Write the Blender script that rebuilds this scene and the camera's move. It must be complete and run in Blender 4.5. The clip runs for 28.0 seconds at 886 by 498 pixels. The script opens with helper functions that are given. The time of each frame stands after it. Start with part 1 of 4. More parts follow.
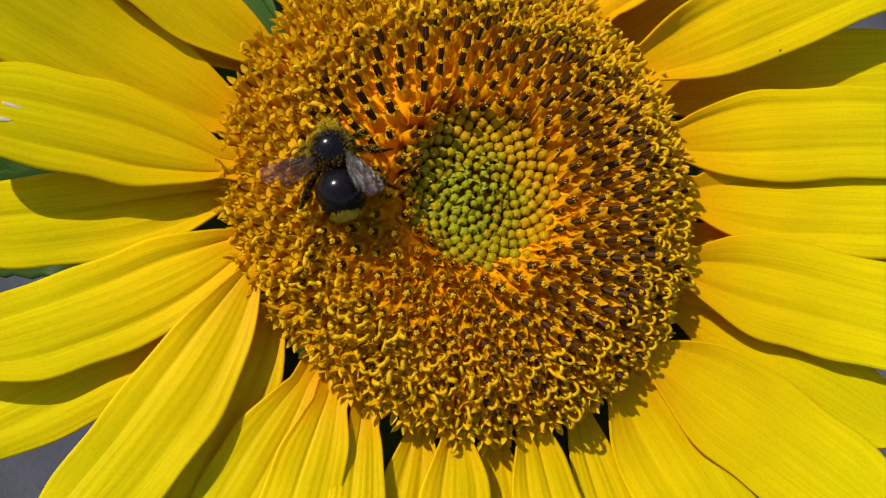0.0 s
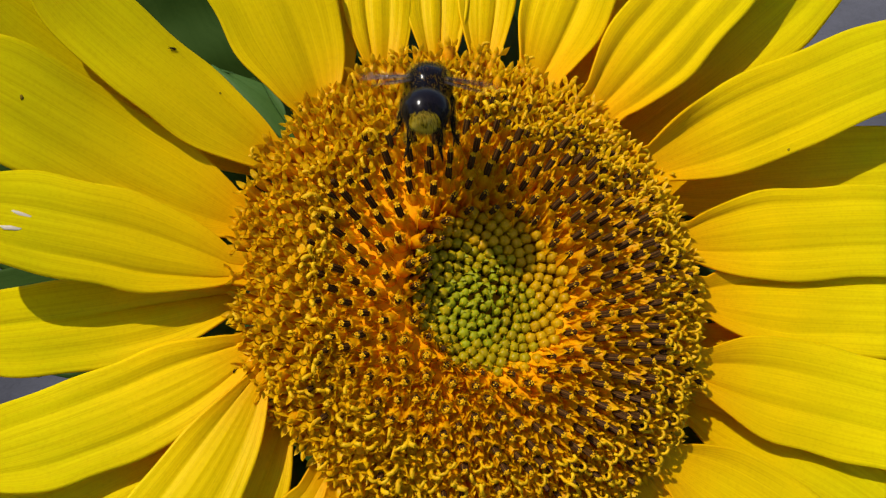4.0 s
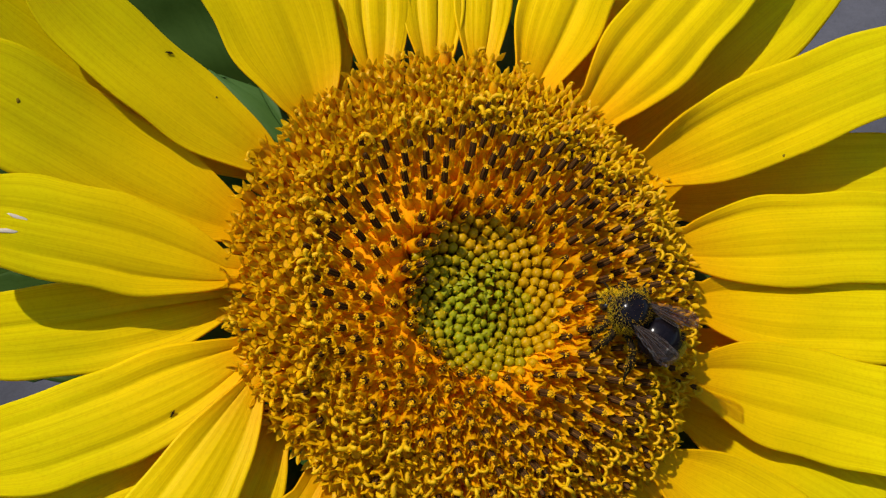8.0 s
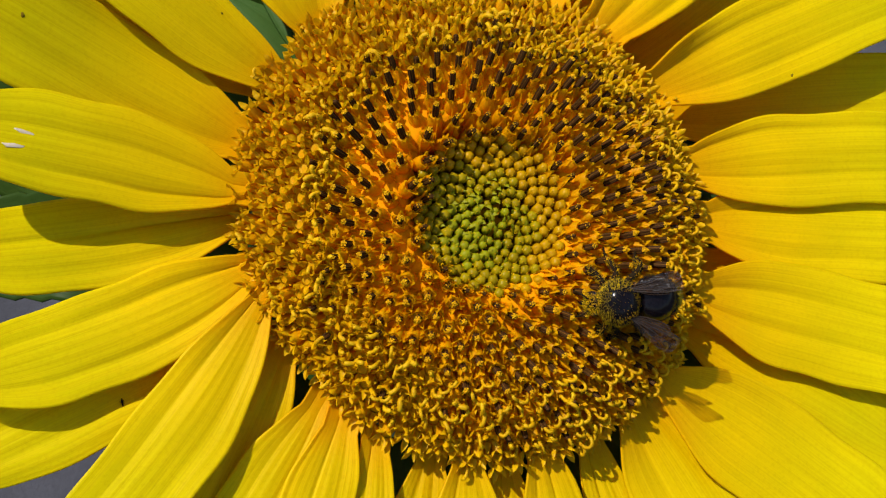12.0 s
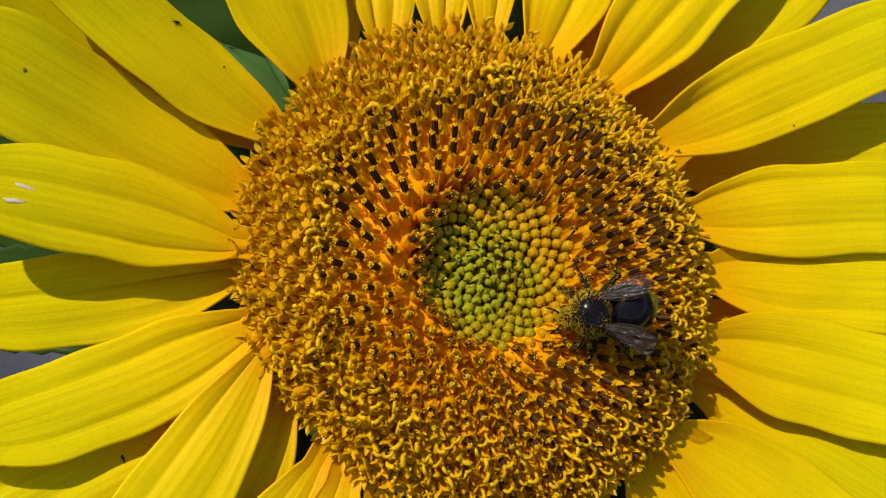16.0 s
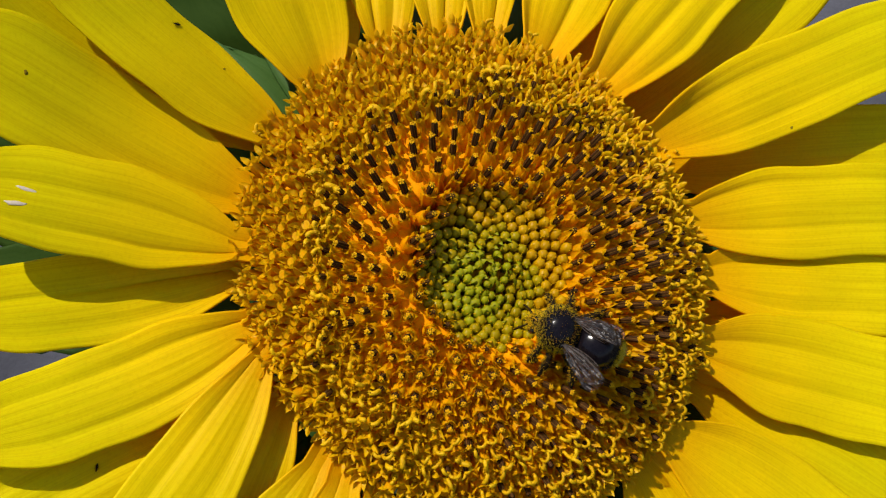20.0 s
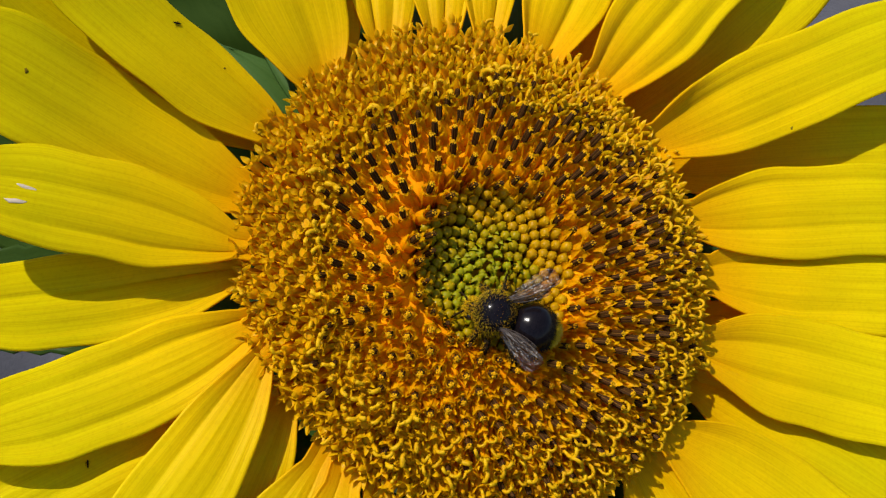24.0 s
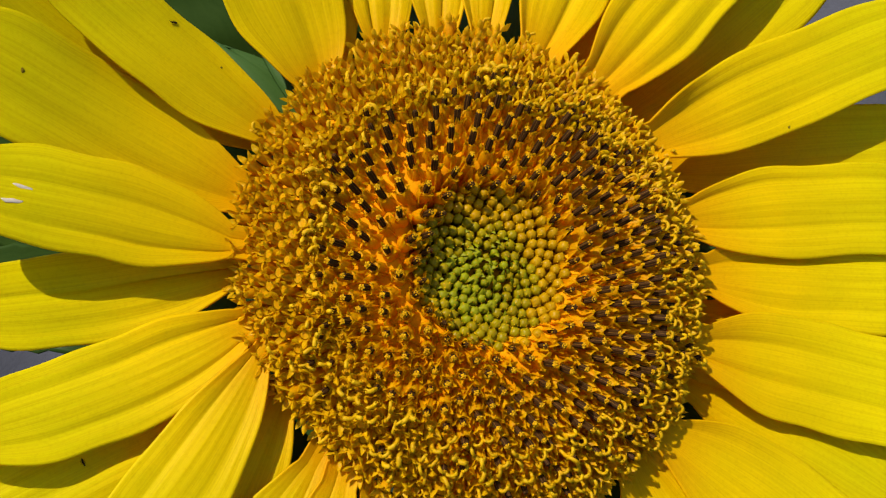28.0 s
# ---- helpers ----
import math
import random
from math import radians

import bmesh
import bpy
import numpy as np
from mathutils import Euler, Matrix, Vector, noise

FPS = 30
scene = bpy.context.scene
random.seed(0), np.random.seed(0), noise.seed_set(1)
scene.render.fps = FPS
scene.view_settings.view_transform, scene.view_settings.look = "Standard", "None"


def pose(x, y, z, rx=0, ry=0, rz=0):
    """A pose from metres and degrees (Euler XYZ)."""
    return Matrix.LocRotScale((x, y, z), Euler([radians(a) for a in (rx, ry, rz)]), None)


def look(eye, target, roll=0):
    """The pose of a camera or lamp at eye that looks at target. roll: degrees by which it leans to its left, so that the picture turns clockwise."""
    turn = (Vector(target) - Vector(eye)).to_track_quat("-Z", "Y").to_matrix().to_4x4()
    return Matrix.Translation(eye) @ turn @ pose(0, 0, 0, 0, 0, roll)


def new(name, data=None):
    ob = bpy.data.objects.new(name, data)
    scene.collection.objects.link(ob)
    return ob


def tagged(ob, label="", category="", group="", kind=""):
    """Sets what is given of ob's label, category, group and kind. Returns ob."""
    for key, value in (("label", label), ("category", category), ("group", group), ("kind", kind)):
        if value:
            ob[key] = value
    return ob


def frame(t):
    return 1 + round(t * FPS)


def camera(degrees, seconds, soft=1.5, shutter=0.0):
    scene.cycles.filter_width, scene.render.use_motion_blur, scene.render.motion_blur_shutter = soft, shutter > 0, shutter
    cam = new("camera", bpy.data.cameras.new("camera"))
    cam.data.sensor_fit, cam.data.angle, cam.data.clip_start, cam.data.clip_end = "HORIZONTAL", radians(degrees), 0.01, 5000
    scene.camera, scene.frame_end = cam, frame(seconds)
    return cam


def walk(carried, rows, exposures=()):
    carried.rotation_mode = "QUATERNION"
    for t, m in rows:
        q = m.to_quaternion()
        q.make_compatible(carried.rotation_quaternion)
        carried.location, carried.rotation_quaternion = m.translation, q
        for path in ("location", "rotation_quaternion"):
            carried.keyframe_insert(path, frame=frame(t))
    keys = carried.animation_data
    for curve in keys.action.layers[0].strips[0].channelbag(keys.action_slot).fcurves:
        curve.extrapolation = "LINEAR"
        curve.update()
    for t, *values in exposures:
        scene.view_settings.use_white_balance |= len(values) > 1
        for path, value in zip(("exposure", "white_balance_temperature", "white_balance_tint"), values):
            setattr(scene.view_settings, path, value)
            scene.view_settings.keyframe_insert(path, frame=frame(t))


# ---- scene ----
from mathutils.bvhtree import BVHTree

# The flower's own space: x to the side, y up along the flower's face, z out of it. Sizes below are in millimetres.
MM = 0.001
F = pose(0, 0, 1.15, 40, 0, 0)
TILT = Matrix.Translation((0.0066, -0.0040, 0)) @ Matrix.Rotation(radians(23), 4, Vector((-0.682, 0.731, 0)))
HEAD = F @ TILT

# ---- camera ----
cam = camera(40, 28.0, soft=1.2, shutter=0.4)
PATH = [
    (0, 0.00205, -0.00402, 0.21729, -2.636, -0.085, 0.047),
    (0.5, 0.00158, -0.00214, 0.21724, -3.137, -0.077, 0.105),
    (1, 0.00043, -0.00322, 0.21679, -2.450, -0.362, 0.061),
    (1.5, 0.00278, -0.00259, 0.21677, -2.180, 0.266, 0.069),
    (2, 0.00192, -0.00149, 0.21692, -1.861, 0.165, 0.049),
    (2.5, 0.00208, -0.00138, 0.21671, -1.551, 0.153, -0.030),
    (3, 0.00233, -0.00024, 0.21616, -0.491, 0.275, -0.056),
    (3.5, 0.00144, 0.00001, 0.21614, 0.464, 0.149, -0.064),
    (4, 0.00159, 0.00178, 0.21608, 0.665, 0.225, -0.047),
    (4.5, 0.00136, 0.00164, 0.21614, 1.191, 0.170, -0.014),
    (6.5, 0.00100, 0.00130, 0.21608, 1.442, -0.043, 0.002),
    (7, 0.00143, 0.00053, 0.21619, 1.455, 0.037, -0.023),
    (7.5, 0.00154, 0.00015, 0.21639, 1.436, 0.025, 0.077),
    (8, 0.00158, 0.00078, 0.21629, 1.145, 0.023, 0.057),
    (8.5, 0.00158, 0.00053, 0.21610, 1.087, 0.126, 0.040),
    (9, 0.00166, 0.00056, 0.21649, 0.754, 0.229, 0.069),
    (9.5, 0.00061, -0.00075, 0.21628, 0.720, 0.040, 0.053),
    (10, 0.00100, -0.00082, 0.21618, 0.097, 0.186, 0.104),
    (10.5, 0.00057, -0.00098, 0.21663, -0.501, 0.140, 0.105),
    (11, 0.00098, -0.00177, 0.21646, -1.101, 0.215, 0.104),
    (11.5, 0.00127, -0.00221, 0.21675, -1.703, 0.280, 0.154),
    (13.5, 0.00170, -0.00230, 0.21628, -2.059, 0.215, -0.047),
    (14, 0.00052, -0.00172, 0.21636, -1.585, -0.005, -0.032),
    (14.5, 0.00094, -0.00083, 0.21612, -1.126, 0.315, -0.075),
    (15, 0.00028, -0.00156, 0.21584, -0.333, 0.183, -0.048),
    (15.5, -0.00027, -0.00114, 0.21603, -0.080, 0.105, -0.009),
    (16, 0.00078, -0.00054, 0.21543, 0.110, 0.226, -0.048),
    (16.5, 0.00011, -0.00030, 0.21520, 0.166, 0.038, 0.024),
    (17, 0.00000, 0.00000, 0.21568, -0.000, 0.000, 0.000),
    (17.5, 0.00062, -0.00085, 0.21592, 0.153, 0.176, 0.045),
    (18, 0.00063, -0.00026, 0.21606, -0.063, 0.054, 0.052),
    (18.5, 0.00056, -0.00001, 0.21602, -0.100, 0.073, 0.094),
    (19, 0.00049, -0.00106, 0.21601, 0.212, 0.040, 0.068),
    (19.5, 0.00095, 0.00018, 0.21588, -0.050, 0.175, 0.028),
    (20, 0.00005, 0.00098, 0.21627, -0.213, -0.001, 0.071),
    (20.5, 0.00039, -0.00035, 0.21598, 0.115, 0.033, 0.071),
    (21, 0.00060, 0.00045, 0.21587, -0.011, 0.167, 0.068),
    (21.5, 0.00049, -0.00036, 0.21625, 0.120, 0.129, 0.110),
    (23.5, 0.00029, -0.00064, 0.21595, 0.216, 0.073, 0.047),
    (24, 0.00014, -0.00078, 0.21618, 0.223, 0.027, 0.057),
    (24.5, -0.00057, -0.00029, 0.21658, 0.094, -0.034, 0.086),
    (25, 0.00001, -0.00023, 0.21638, 0.123, 0.154, 0.110),
    (25.5, 0.00001, 0.00067, 0.21652, -0.174, 0.073, 0.147),
    (26, -0.00090, -0.00165, 0.21620, 0.453, -0.151, 0.019),
    (26.5, -0.00148, -0.00172, 0.21644, 0.462, -0.218, 0.129),
    (27, 0.00041, -0.00147, 0.21566, 0.369, -0.047, 0.034),
    (27.5, 0.00124, 0.00001, 0.21603, -0.020, 0.304, 0.099),
    (28, 0.00086, -0.00009, 0.21625, 0.007, 0.070, 0.093),
]
walk(cam, [(t, F @ pose(*p)) for t, *p in PATH], exposures=[(0, 0.42), (28, 0.42)])

# ---- light ----
world = bpy.data.worlds.new("sky")
scene.world = world
world.use_nodes = True
SUN_WAY = (F.to_3x3() @ Vector((-0.43, 0.62, 0.66))).normalized()
sky = world.node_tree.nodes.new("ShaderNodeTexSky")
sky.sky_type, sky.sun_disc = "NISHITA", False
sky.sun_elevation = math.asin(SUN_WAY.z)
sky.sun_rotation = math.atan2(SUN_WAY.x, SUN_WAY.y)
world.node_tree.nodes["Background"].inputs["Strength"].default_value = 0.12
world.node_tree.links.new(sky.outputs[0], world.node_tree.nodes["Background"].inputs["Color"])
sun = new("sun", bpy.data.lights.new("sun", "SUN"))
sun.data.energy, sun.data.angle, sun.data.color = 4.2, radians(0.53), (1.0, 0.95, 0.87)
sun.matrix_world = look(SUN_WAY * 5, (0, 0, 0))


# ---- materials ----
def nodes_of(name):
    m = bpy.data.materials.new(name)
    m.use_nodes = True
    t = m.node_tree
    return m, t, t.nodes["Principled BSDF"], t.nodes["Material Output"]


def add(t, kind, **values):
    n = t.nodes.new(kind)
    for key, value in values.items():
        n.inputs[key.replace("_", " ")].default_value = value
    return n


def ramp(t, source, *stops):
    n = t.nodes.new("ShaderNodeValToRGB")
    while len(n.color_ramp.elements) < len(stops):
        n.color_ramp.elements.new(0.5)
    for e, (at, colour) in zip(n.color_ramp.elements, stops):
        e.position, e.color = at, (*colour, 1)
    t.links.new(source, n.inputs[0])
    return n.outputs[0]


def blend(t, kind, factor, a, b):
    n = t.nodes.new("ShaderNodeMix")
    n.data_type, n.blend_type = "RGBA", kind
    for value, socket in ((factor, n.inputs[0]), (a, n.inputs[6]), (b, n.inputs[7])):
        if hasattr(value, "links"):
            t.links.new(value, socket)
        else:
            socket.default_value = value
    return n.outputs[2]


def grain(t, scale, detail=3.0, stretch=None, uv=False):
    at = t.nodes.new("ShaderNodeTexCoord").outputs["UV" if uv else "Object"]
    if stretch:
        mapping = t.nodes.new("ShaderNodeMapping")
        mapping.inputs["Scale"].default_value = stretch
        t.links.new(at, mapping.inputs[0])
        at = mapping.outputs[0]
    n = add(t, "ShaderNodeTexNoise", Scale=scale, Detail=detail)
    t.links.new(at, n.inputs["Vector"])
    return n.outputs["Fac"]


def relief(t, shader, height, strength, distance):
    n = add(t, "ShaderNodeBump", Strength=strength, Distance=distance)
    t.links.new(height, n.inputs["Height"])
    t.links.new(n.outputs[0], shader.inputs["Normal"])


def plain(name, dark, light, rough=0.5, scale=900.0, fine=4000.0, bump=0.3, dist=0.0001, spec=0.4, coat=0.0):
    """A surface that varies between two colours at two scales."""
    m, t, p, _ = nodes_of(name)
    a, b = grain(t, scale), grain(t, fine)
    colour = blend(t, "MIX", 0.35, ramp(t, a, (0.3, dark), (0.7, light)), ramp(t, b, (0.3, dark), (0.7, light)))
    t.links.new(colour, p.inputs["Base Color"])
    p.inputs["Roughness"].default_value = rough
    p.inputs["Specular IOR Level"].default_value = spec
    p.inputs["Coat Weight"].default_value = coat
    relief(t, p, b, bump, dist)
    return m


def leafy(name, base, middle, end, streak, through_colour, share, rough=0.45, fine=60.0):
    """Thin tissue with veins along it, coloured from its foot (v = 0) to its tip (v = 1), that lets some light through."""
    m, t, p, out = nodes_of(name)
    uv = t.nodes.new("ShaderNodeSeparateXYZ")
    t.links.new(t.nodes.new("ShaderNodeTexCoord").outputs["UV"], uv.inputs[0])
    along = ramp(t, uv.outputs[1], (0.02, base), (0.26, middle), (0.72, end))
    veins = grain(t, fine, 2.0, (1.0, 0.035, 1.0), uv=True)
    patch = grain(t, 90.0, 4.0)
    speck = grain(t, 1500.0, 2.0)
    info = t.nodes.new("ShaderNodeObjectInfo")
    colour = blend(t, "MULTIPLY", 0.42, along, ramp(t, veins, (0.35, streak), (0.62, (1, 1, 1))))
    lines = grain(t, fine * 2.6, 1.0, (1.0, 0.012, 1.0), uv=True)
    colour = blend(t, "MULTIPLY", 0.22, colour, ramp(t, lines, (0.36, streak), (0.46, (1, 1, 1))))
    colour = blend(t, "MULTIPLY", 0.5, colour, ramp(t, patch, (0.3, (0.82, 0.86, 0.8)), (0.7, (1, 1, 1))))
    colour = blend(t, "MULTIPLY", 0.5, colour, ramp(t, info.outputs["Random"], (0.0, (0.86, 0.9, 0.8)), (1.0, (1, 1, 1))))
    colour = blend(t, "MULTIPLY", 0.25, colour, ramp(t, speck, (0.3, streak), (0.5, (1, 1, 1))))
    t.links.new(colour, p.inputs["Base Color"])
    p.inputs["Roughness"].default_value = rough
    p.inputs["Specular IOR Level"].default_value = 0.06
    relief(t, p, blend(t, "MIX", 0.5, veins, lines), 0.24, 0.0004)
    thin = t.nodes.new("ShaderNodeBsdfTranslucent")
    t.links.new(blend(t, "MULTIPLY", 1.0, colour, (*through_colour, 1)), thin.inputs[0])
    both = t.nodes.new("ShaderNodeMixShader")
    both.inputs[0].default_value = share
    t.links.new(p.outputs[0], both.inputs[1])
    t.links.new(thin.outputs[0], both.inputs[2])
    t.links.new(both.outputs[0], out.inputs[0])
    return m


def floret_skin(name, foot, middle, lip, rough=0.45, share=0.25):
    """Floret tissue: coloured by height along the floret, varied from floret to floret."""
    m, t, p, out = nodes_of(name)
    uv = t.nodes.new("ShaderNodeSeparateXYZ")
    t.links.new(t.nodes.new("ShaderNodeTexCoord").outputs["UV"], uv.inputs[0])
    colour = ramp(t, uv.outputs[1], (0.0, foot), (0.55, middle), (0.87, lip))
    vary = t.nodes.new("ShaderNodeObjectInfo").outputs["Random"]
    island = t.nodes.new("ShaderNodeNewGeometry").outputs["Random Per Island"]
    colour = blend(t, "MULTIPLY", 0.6, colour, ramp(t, vary, (0.0, (0.72, 0.66, 0.6)), (1.0, (1, 1, 1))))
    colour = blend(t, "MULTIPLY", 0.35, colour, ramp(t, island, (0.0, (0.72, 0.66, 0.6)), (1.0, (1, 1, 1))))
    fine = grain(t, 2500.0, 2.0)
    colour = blend(t, "MULTIPLY", 0.4, colour, ramp(t, fine, (0.3, (0.7, 0.6, 0.5)), (0.6, (1, 1, 1))))
    t.links.new(colour, p.inputs["Base Color"])
    p.inputs["Roughness"].default_value = rough
    p.inputs["Specular IOR Level"].default_value = 0.14
    relief(t, p, fine, 0.3, 0.0001)
    thin = t.nodes.new("ShaderNodeBsdfTranslucent")
    t.links.new(colour, thin.inputs[0])
    both = t.nodes.new("ShaderNodeMixShader")
    both.inputs[0].default_value = share
    t.links.new(p.outputs[0], both.inputs[1])
    t.links.new(thin.outputs[0], both.inputs[2])
    t.links.new(both.outputs[0], out.inputs[0])
    return m


def anther_skin():
    """Dark brown anthers, with a pale seam where two of the five meet."""
    m, t, p, _ = nodes_of("anther_brown")
    uv = t.nodes.new("ShaderNodeSeparateXYZ")
    t.links.new(t.nodes.new("ShaderNodeTexCoord").outputs["UV"], uv.inputs[0])
    turns = t.nodes.new("ShaderNodeMath")
    turns.operation = "MULTIPLY"
    turns.inputs[1].default_value = 5.0
    t.links.new(uv.outputs[0], turns.inputs[0])
    seam = t.nodes.new("ShaderNodeMath")
    seam.operation = "PINGPONG"
    seam.inputs[1].default_value = 0.5
    t.links.new(turns.outputs[0], seam.inputs[0])
    fine = grain(t, 4000.0, 2.0)
    colour = ramp(t, seam.outputs[0], (0.0, (0.2, 0.09, 0.014)), (0.09, (0.03, 0.012, 0.003)), (0.5, (0.05, 0.02, 0.005)))
    colour = blend(t, "MULTIPLY", 0.6, colour, ramp(t, fine, (0.3, (0.5, 0.5, 0.5)), (0.6, (1, 1, 1))))
    t.links.new(colour, p.inputs["Base Color"])
    p.inputs["Roughness"].default_value = 0.6
    p.inputs["Specular IOR Level"].default_value = 0.05
    relief(t, p, fine, 0.3, 0.0001)
    return m


def wing_film():
    """Smoky brown membrane, finely pleated along its length."""
    m, t, p, out = nodes_of("wing_film")
    pleats = grain(t, 2000.0, 3.0, (0.1, 1.0, 1.0))
    ripples = grain(t, 1400.0, 2.0)
    clear = t.nodes.new("ShaderNodeBsdfTransparent")
    t.links.new(ramp(t, pleats, (0.35, (0.55, 0.36, 0.2)), (0.6, (0.86, 0.7, 0.48))), clear.inputs[0])
    p.inputs["Base Color"].default_value = (0.035, 0.02, 0.014, 1)
    p.inputs["Roughness"].default_value = 0.3
    p.inputs["Specular IOR Level"].default_value = 0.6
    p.inputs["IOR"].default_value = 2.0
    relief(t, p, blend(t, "MIX", 0.25, pleats, ripples), 1.0, 0.0008)
    both = t.nodes.new("ShaderNodeMixShader")
    both.inputs[0].default_value = 0.24
    t.links.new(clear.outputs[0], both.inputs[1])
    t.links.new(p.outputs[0], both.inputs[2])
    t.links.new(both.outputs[0], out.inputs[0])
    return m


def ground_soil():
    m, t, p, _ = nodes_of("ground_soil")
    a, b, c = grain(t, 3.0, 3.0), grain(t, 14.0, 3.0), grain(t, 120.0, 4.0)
    # Broad dark and light patches: patchy shade painted into the soil's colour.
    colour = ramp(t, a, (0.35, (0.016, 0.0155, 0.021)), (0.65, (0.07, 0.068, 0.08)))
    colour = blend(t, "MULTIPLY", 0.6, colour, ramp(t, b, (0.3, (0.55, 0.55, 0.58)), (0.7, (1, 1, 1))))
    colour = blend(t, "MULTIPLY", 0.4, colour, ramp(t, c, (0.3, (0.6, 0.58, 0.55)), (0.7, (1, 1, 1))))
    t.links.new(colour, p.inputs["Base Color"])
    p.inputs["Roughness"].default_value = 0.9
    relief(t, p, c, 0.5, 0.004)
    return m


RAY = leafy("petal_tissue", (0.86, 0.4, 0.0), (0.86, 0.595, 0.0), (0.81, 0.69, 0.001), (0.78, 0.66, 0.2), (1, 0.68, 0.04), 0.4)
GREEN = leafy("leaf_tissue", (0.026, 0.05, 0.006), (0.03, 0.055, 0.008), (0.034, 0.062, 0.009), (0.6, 0.7, 0.5), (0.9, 1, 0.3), 0.2, 0.4, 30.0)
BRACT = leafy("bract_tissue", (0.07, 0.11, 0.015), (0.05, 0.1, 0.02), (0.06, 0.12, 0.03), (0.6, 0.7, 0.5), (0.9, 1, 0.3), 0.2, 0.5, 20.0)
STEM = plain("stem_skin", (0.06, 0.11, 0.03), (0.12, 0.18, 0.06), 0.6, 200.0, 1500.0)
COROLLA_IN = floret_skin("corolla_orange", (0.98, 0.42, 0.0), (0.98, 0.47, 0.0), (0.97, 0.54, 0.001), 0.5, 0.55)
COROLLA_OUT = floret_skin("corolla_yellow", (0.9, 0.33, 0.0), (0.88, 0.41, 0.001), (0.85, 0.52, 0.003), 0.42, 0.45)
BUD_GREEN = floret_skin("bud_green", (0.13, 0.13, 0.0), (0.22, 0.22, 0.001), (0.32, 0.32, 0.002), 0.5, 0.25)
SCALE_GREEN = floret_skin("scale_green", (0.16, 0.16, 0.0), (0.25, 0.25, 0.001), (0.34, 0.34, 0.003), 0.5, 0.3)
BUD_MID = floret_skin("bud_olive", (0.19, 0.11, 0.0), (0.28, 0.19, 0.001), (0.38, 0.28, 0.001), 0.35, 0.25)
BUD_GOLD = floret_skin("bud_gold", (0.36, 0.13, 0.0), (0.46, 0.22, 0.0), (0.56, 0.31, 0.001), 0.35, 0.25)
POLLEN = floret_skin("pollen", (0.78, 0.4, 0.001), (0.82, 0.45, 0.002), (0.86, 0.5, 0.004), 0.8, 0.3)
STIGMA = floret_skin("stigma_yellow", (0.74, 0.4, 0.001), (0.78, 0.46, 0.002), (0.82, 0.51, 0.004), 0.5, 0.3)
ANTHER = anther_skin()
PITH = plain("receptacle_flesh", (0.55, 0.2, 0.0), (0.78, 0.32, 0.0), 0.85, 420.0, 2000.0, spec=0.08)
SHELL = plain("black_chitin", (0.003, 0.002, 0.003), (0.007, 0.005, 0.006), 0.17, 1500.0, 9000.0, 0.12, 0.00002, 0.16, 0.0)
EYE = plain("eye_black", (0.006, 0.005, 0.005), (0.015, 0.012, 0.01), 0.25, 3000.0, 9000.0)
LIMB = plain("leg_chitin", (0.008, 0.005, 0.002), (0.025, 0.014, 0.005), 0.7, 1500.0, 6000.0, spec=0.03)
FUR_BLACK = plain("black_hair", (0.006, 0.005, 0.004), (0.022, 0.018, 0.01), 0.8, spec=0.1)
FUR_YELLOW = plain("yellow_hair", (0.42, 0.26, 0.001), (0.74, 0.5, 0.004), 0.75, spec=0.04)
FUR_CREAM = plain("cream_hair", (0.45, 0.3, 0.02), (0.74, 0.55, 0.08), 0.75, spec=0.05)
FILM = wing_film()
VEIN = plain("wing_vein", (0.02, 0.012, 0.008), (0.05, 0.03, 0.02), 0.4)
SOIL = ground_soil()
SPECK = plain("fallen_pollen", (0.6, 0.28, 0.02), (0.86, 0.6, 0.12), 0.9)
SPOT = plain("brown_blemish", (0.1, 0.06, 0.004), (0.22, 0.14, 0.006), 0.8, spec=0.04)
SCAR = plain("pale_bruise", (0.4, 0.32, 0.2), (0.56, 0.46, 0.36), 0.8, spec=0.05)


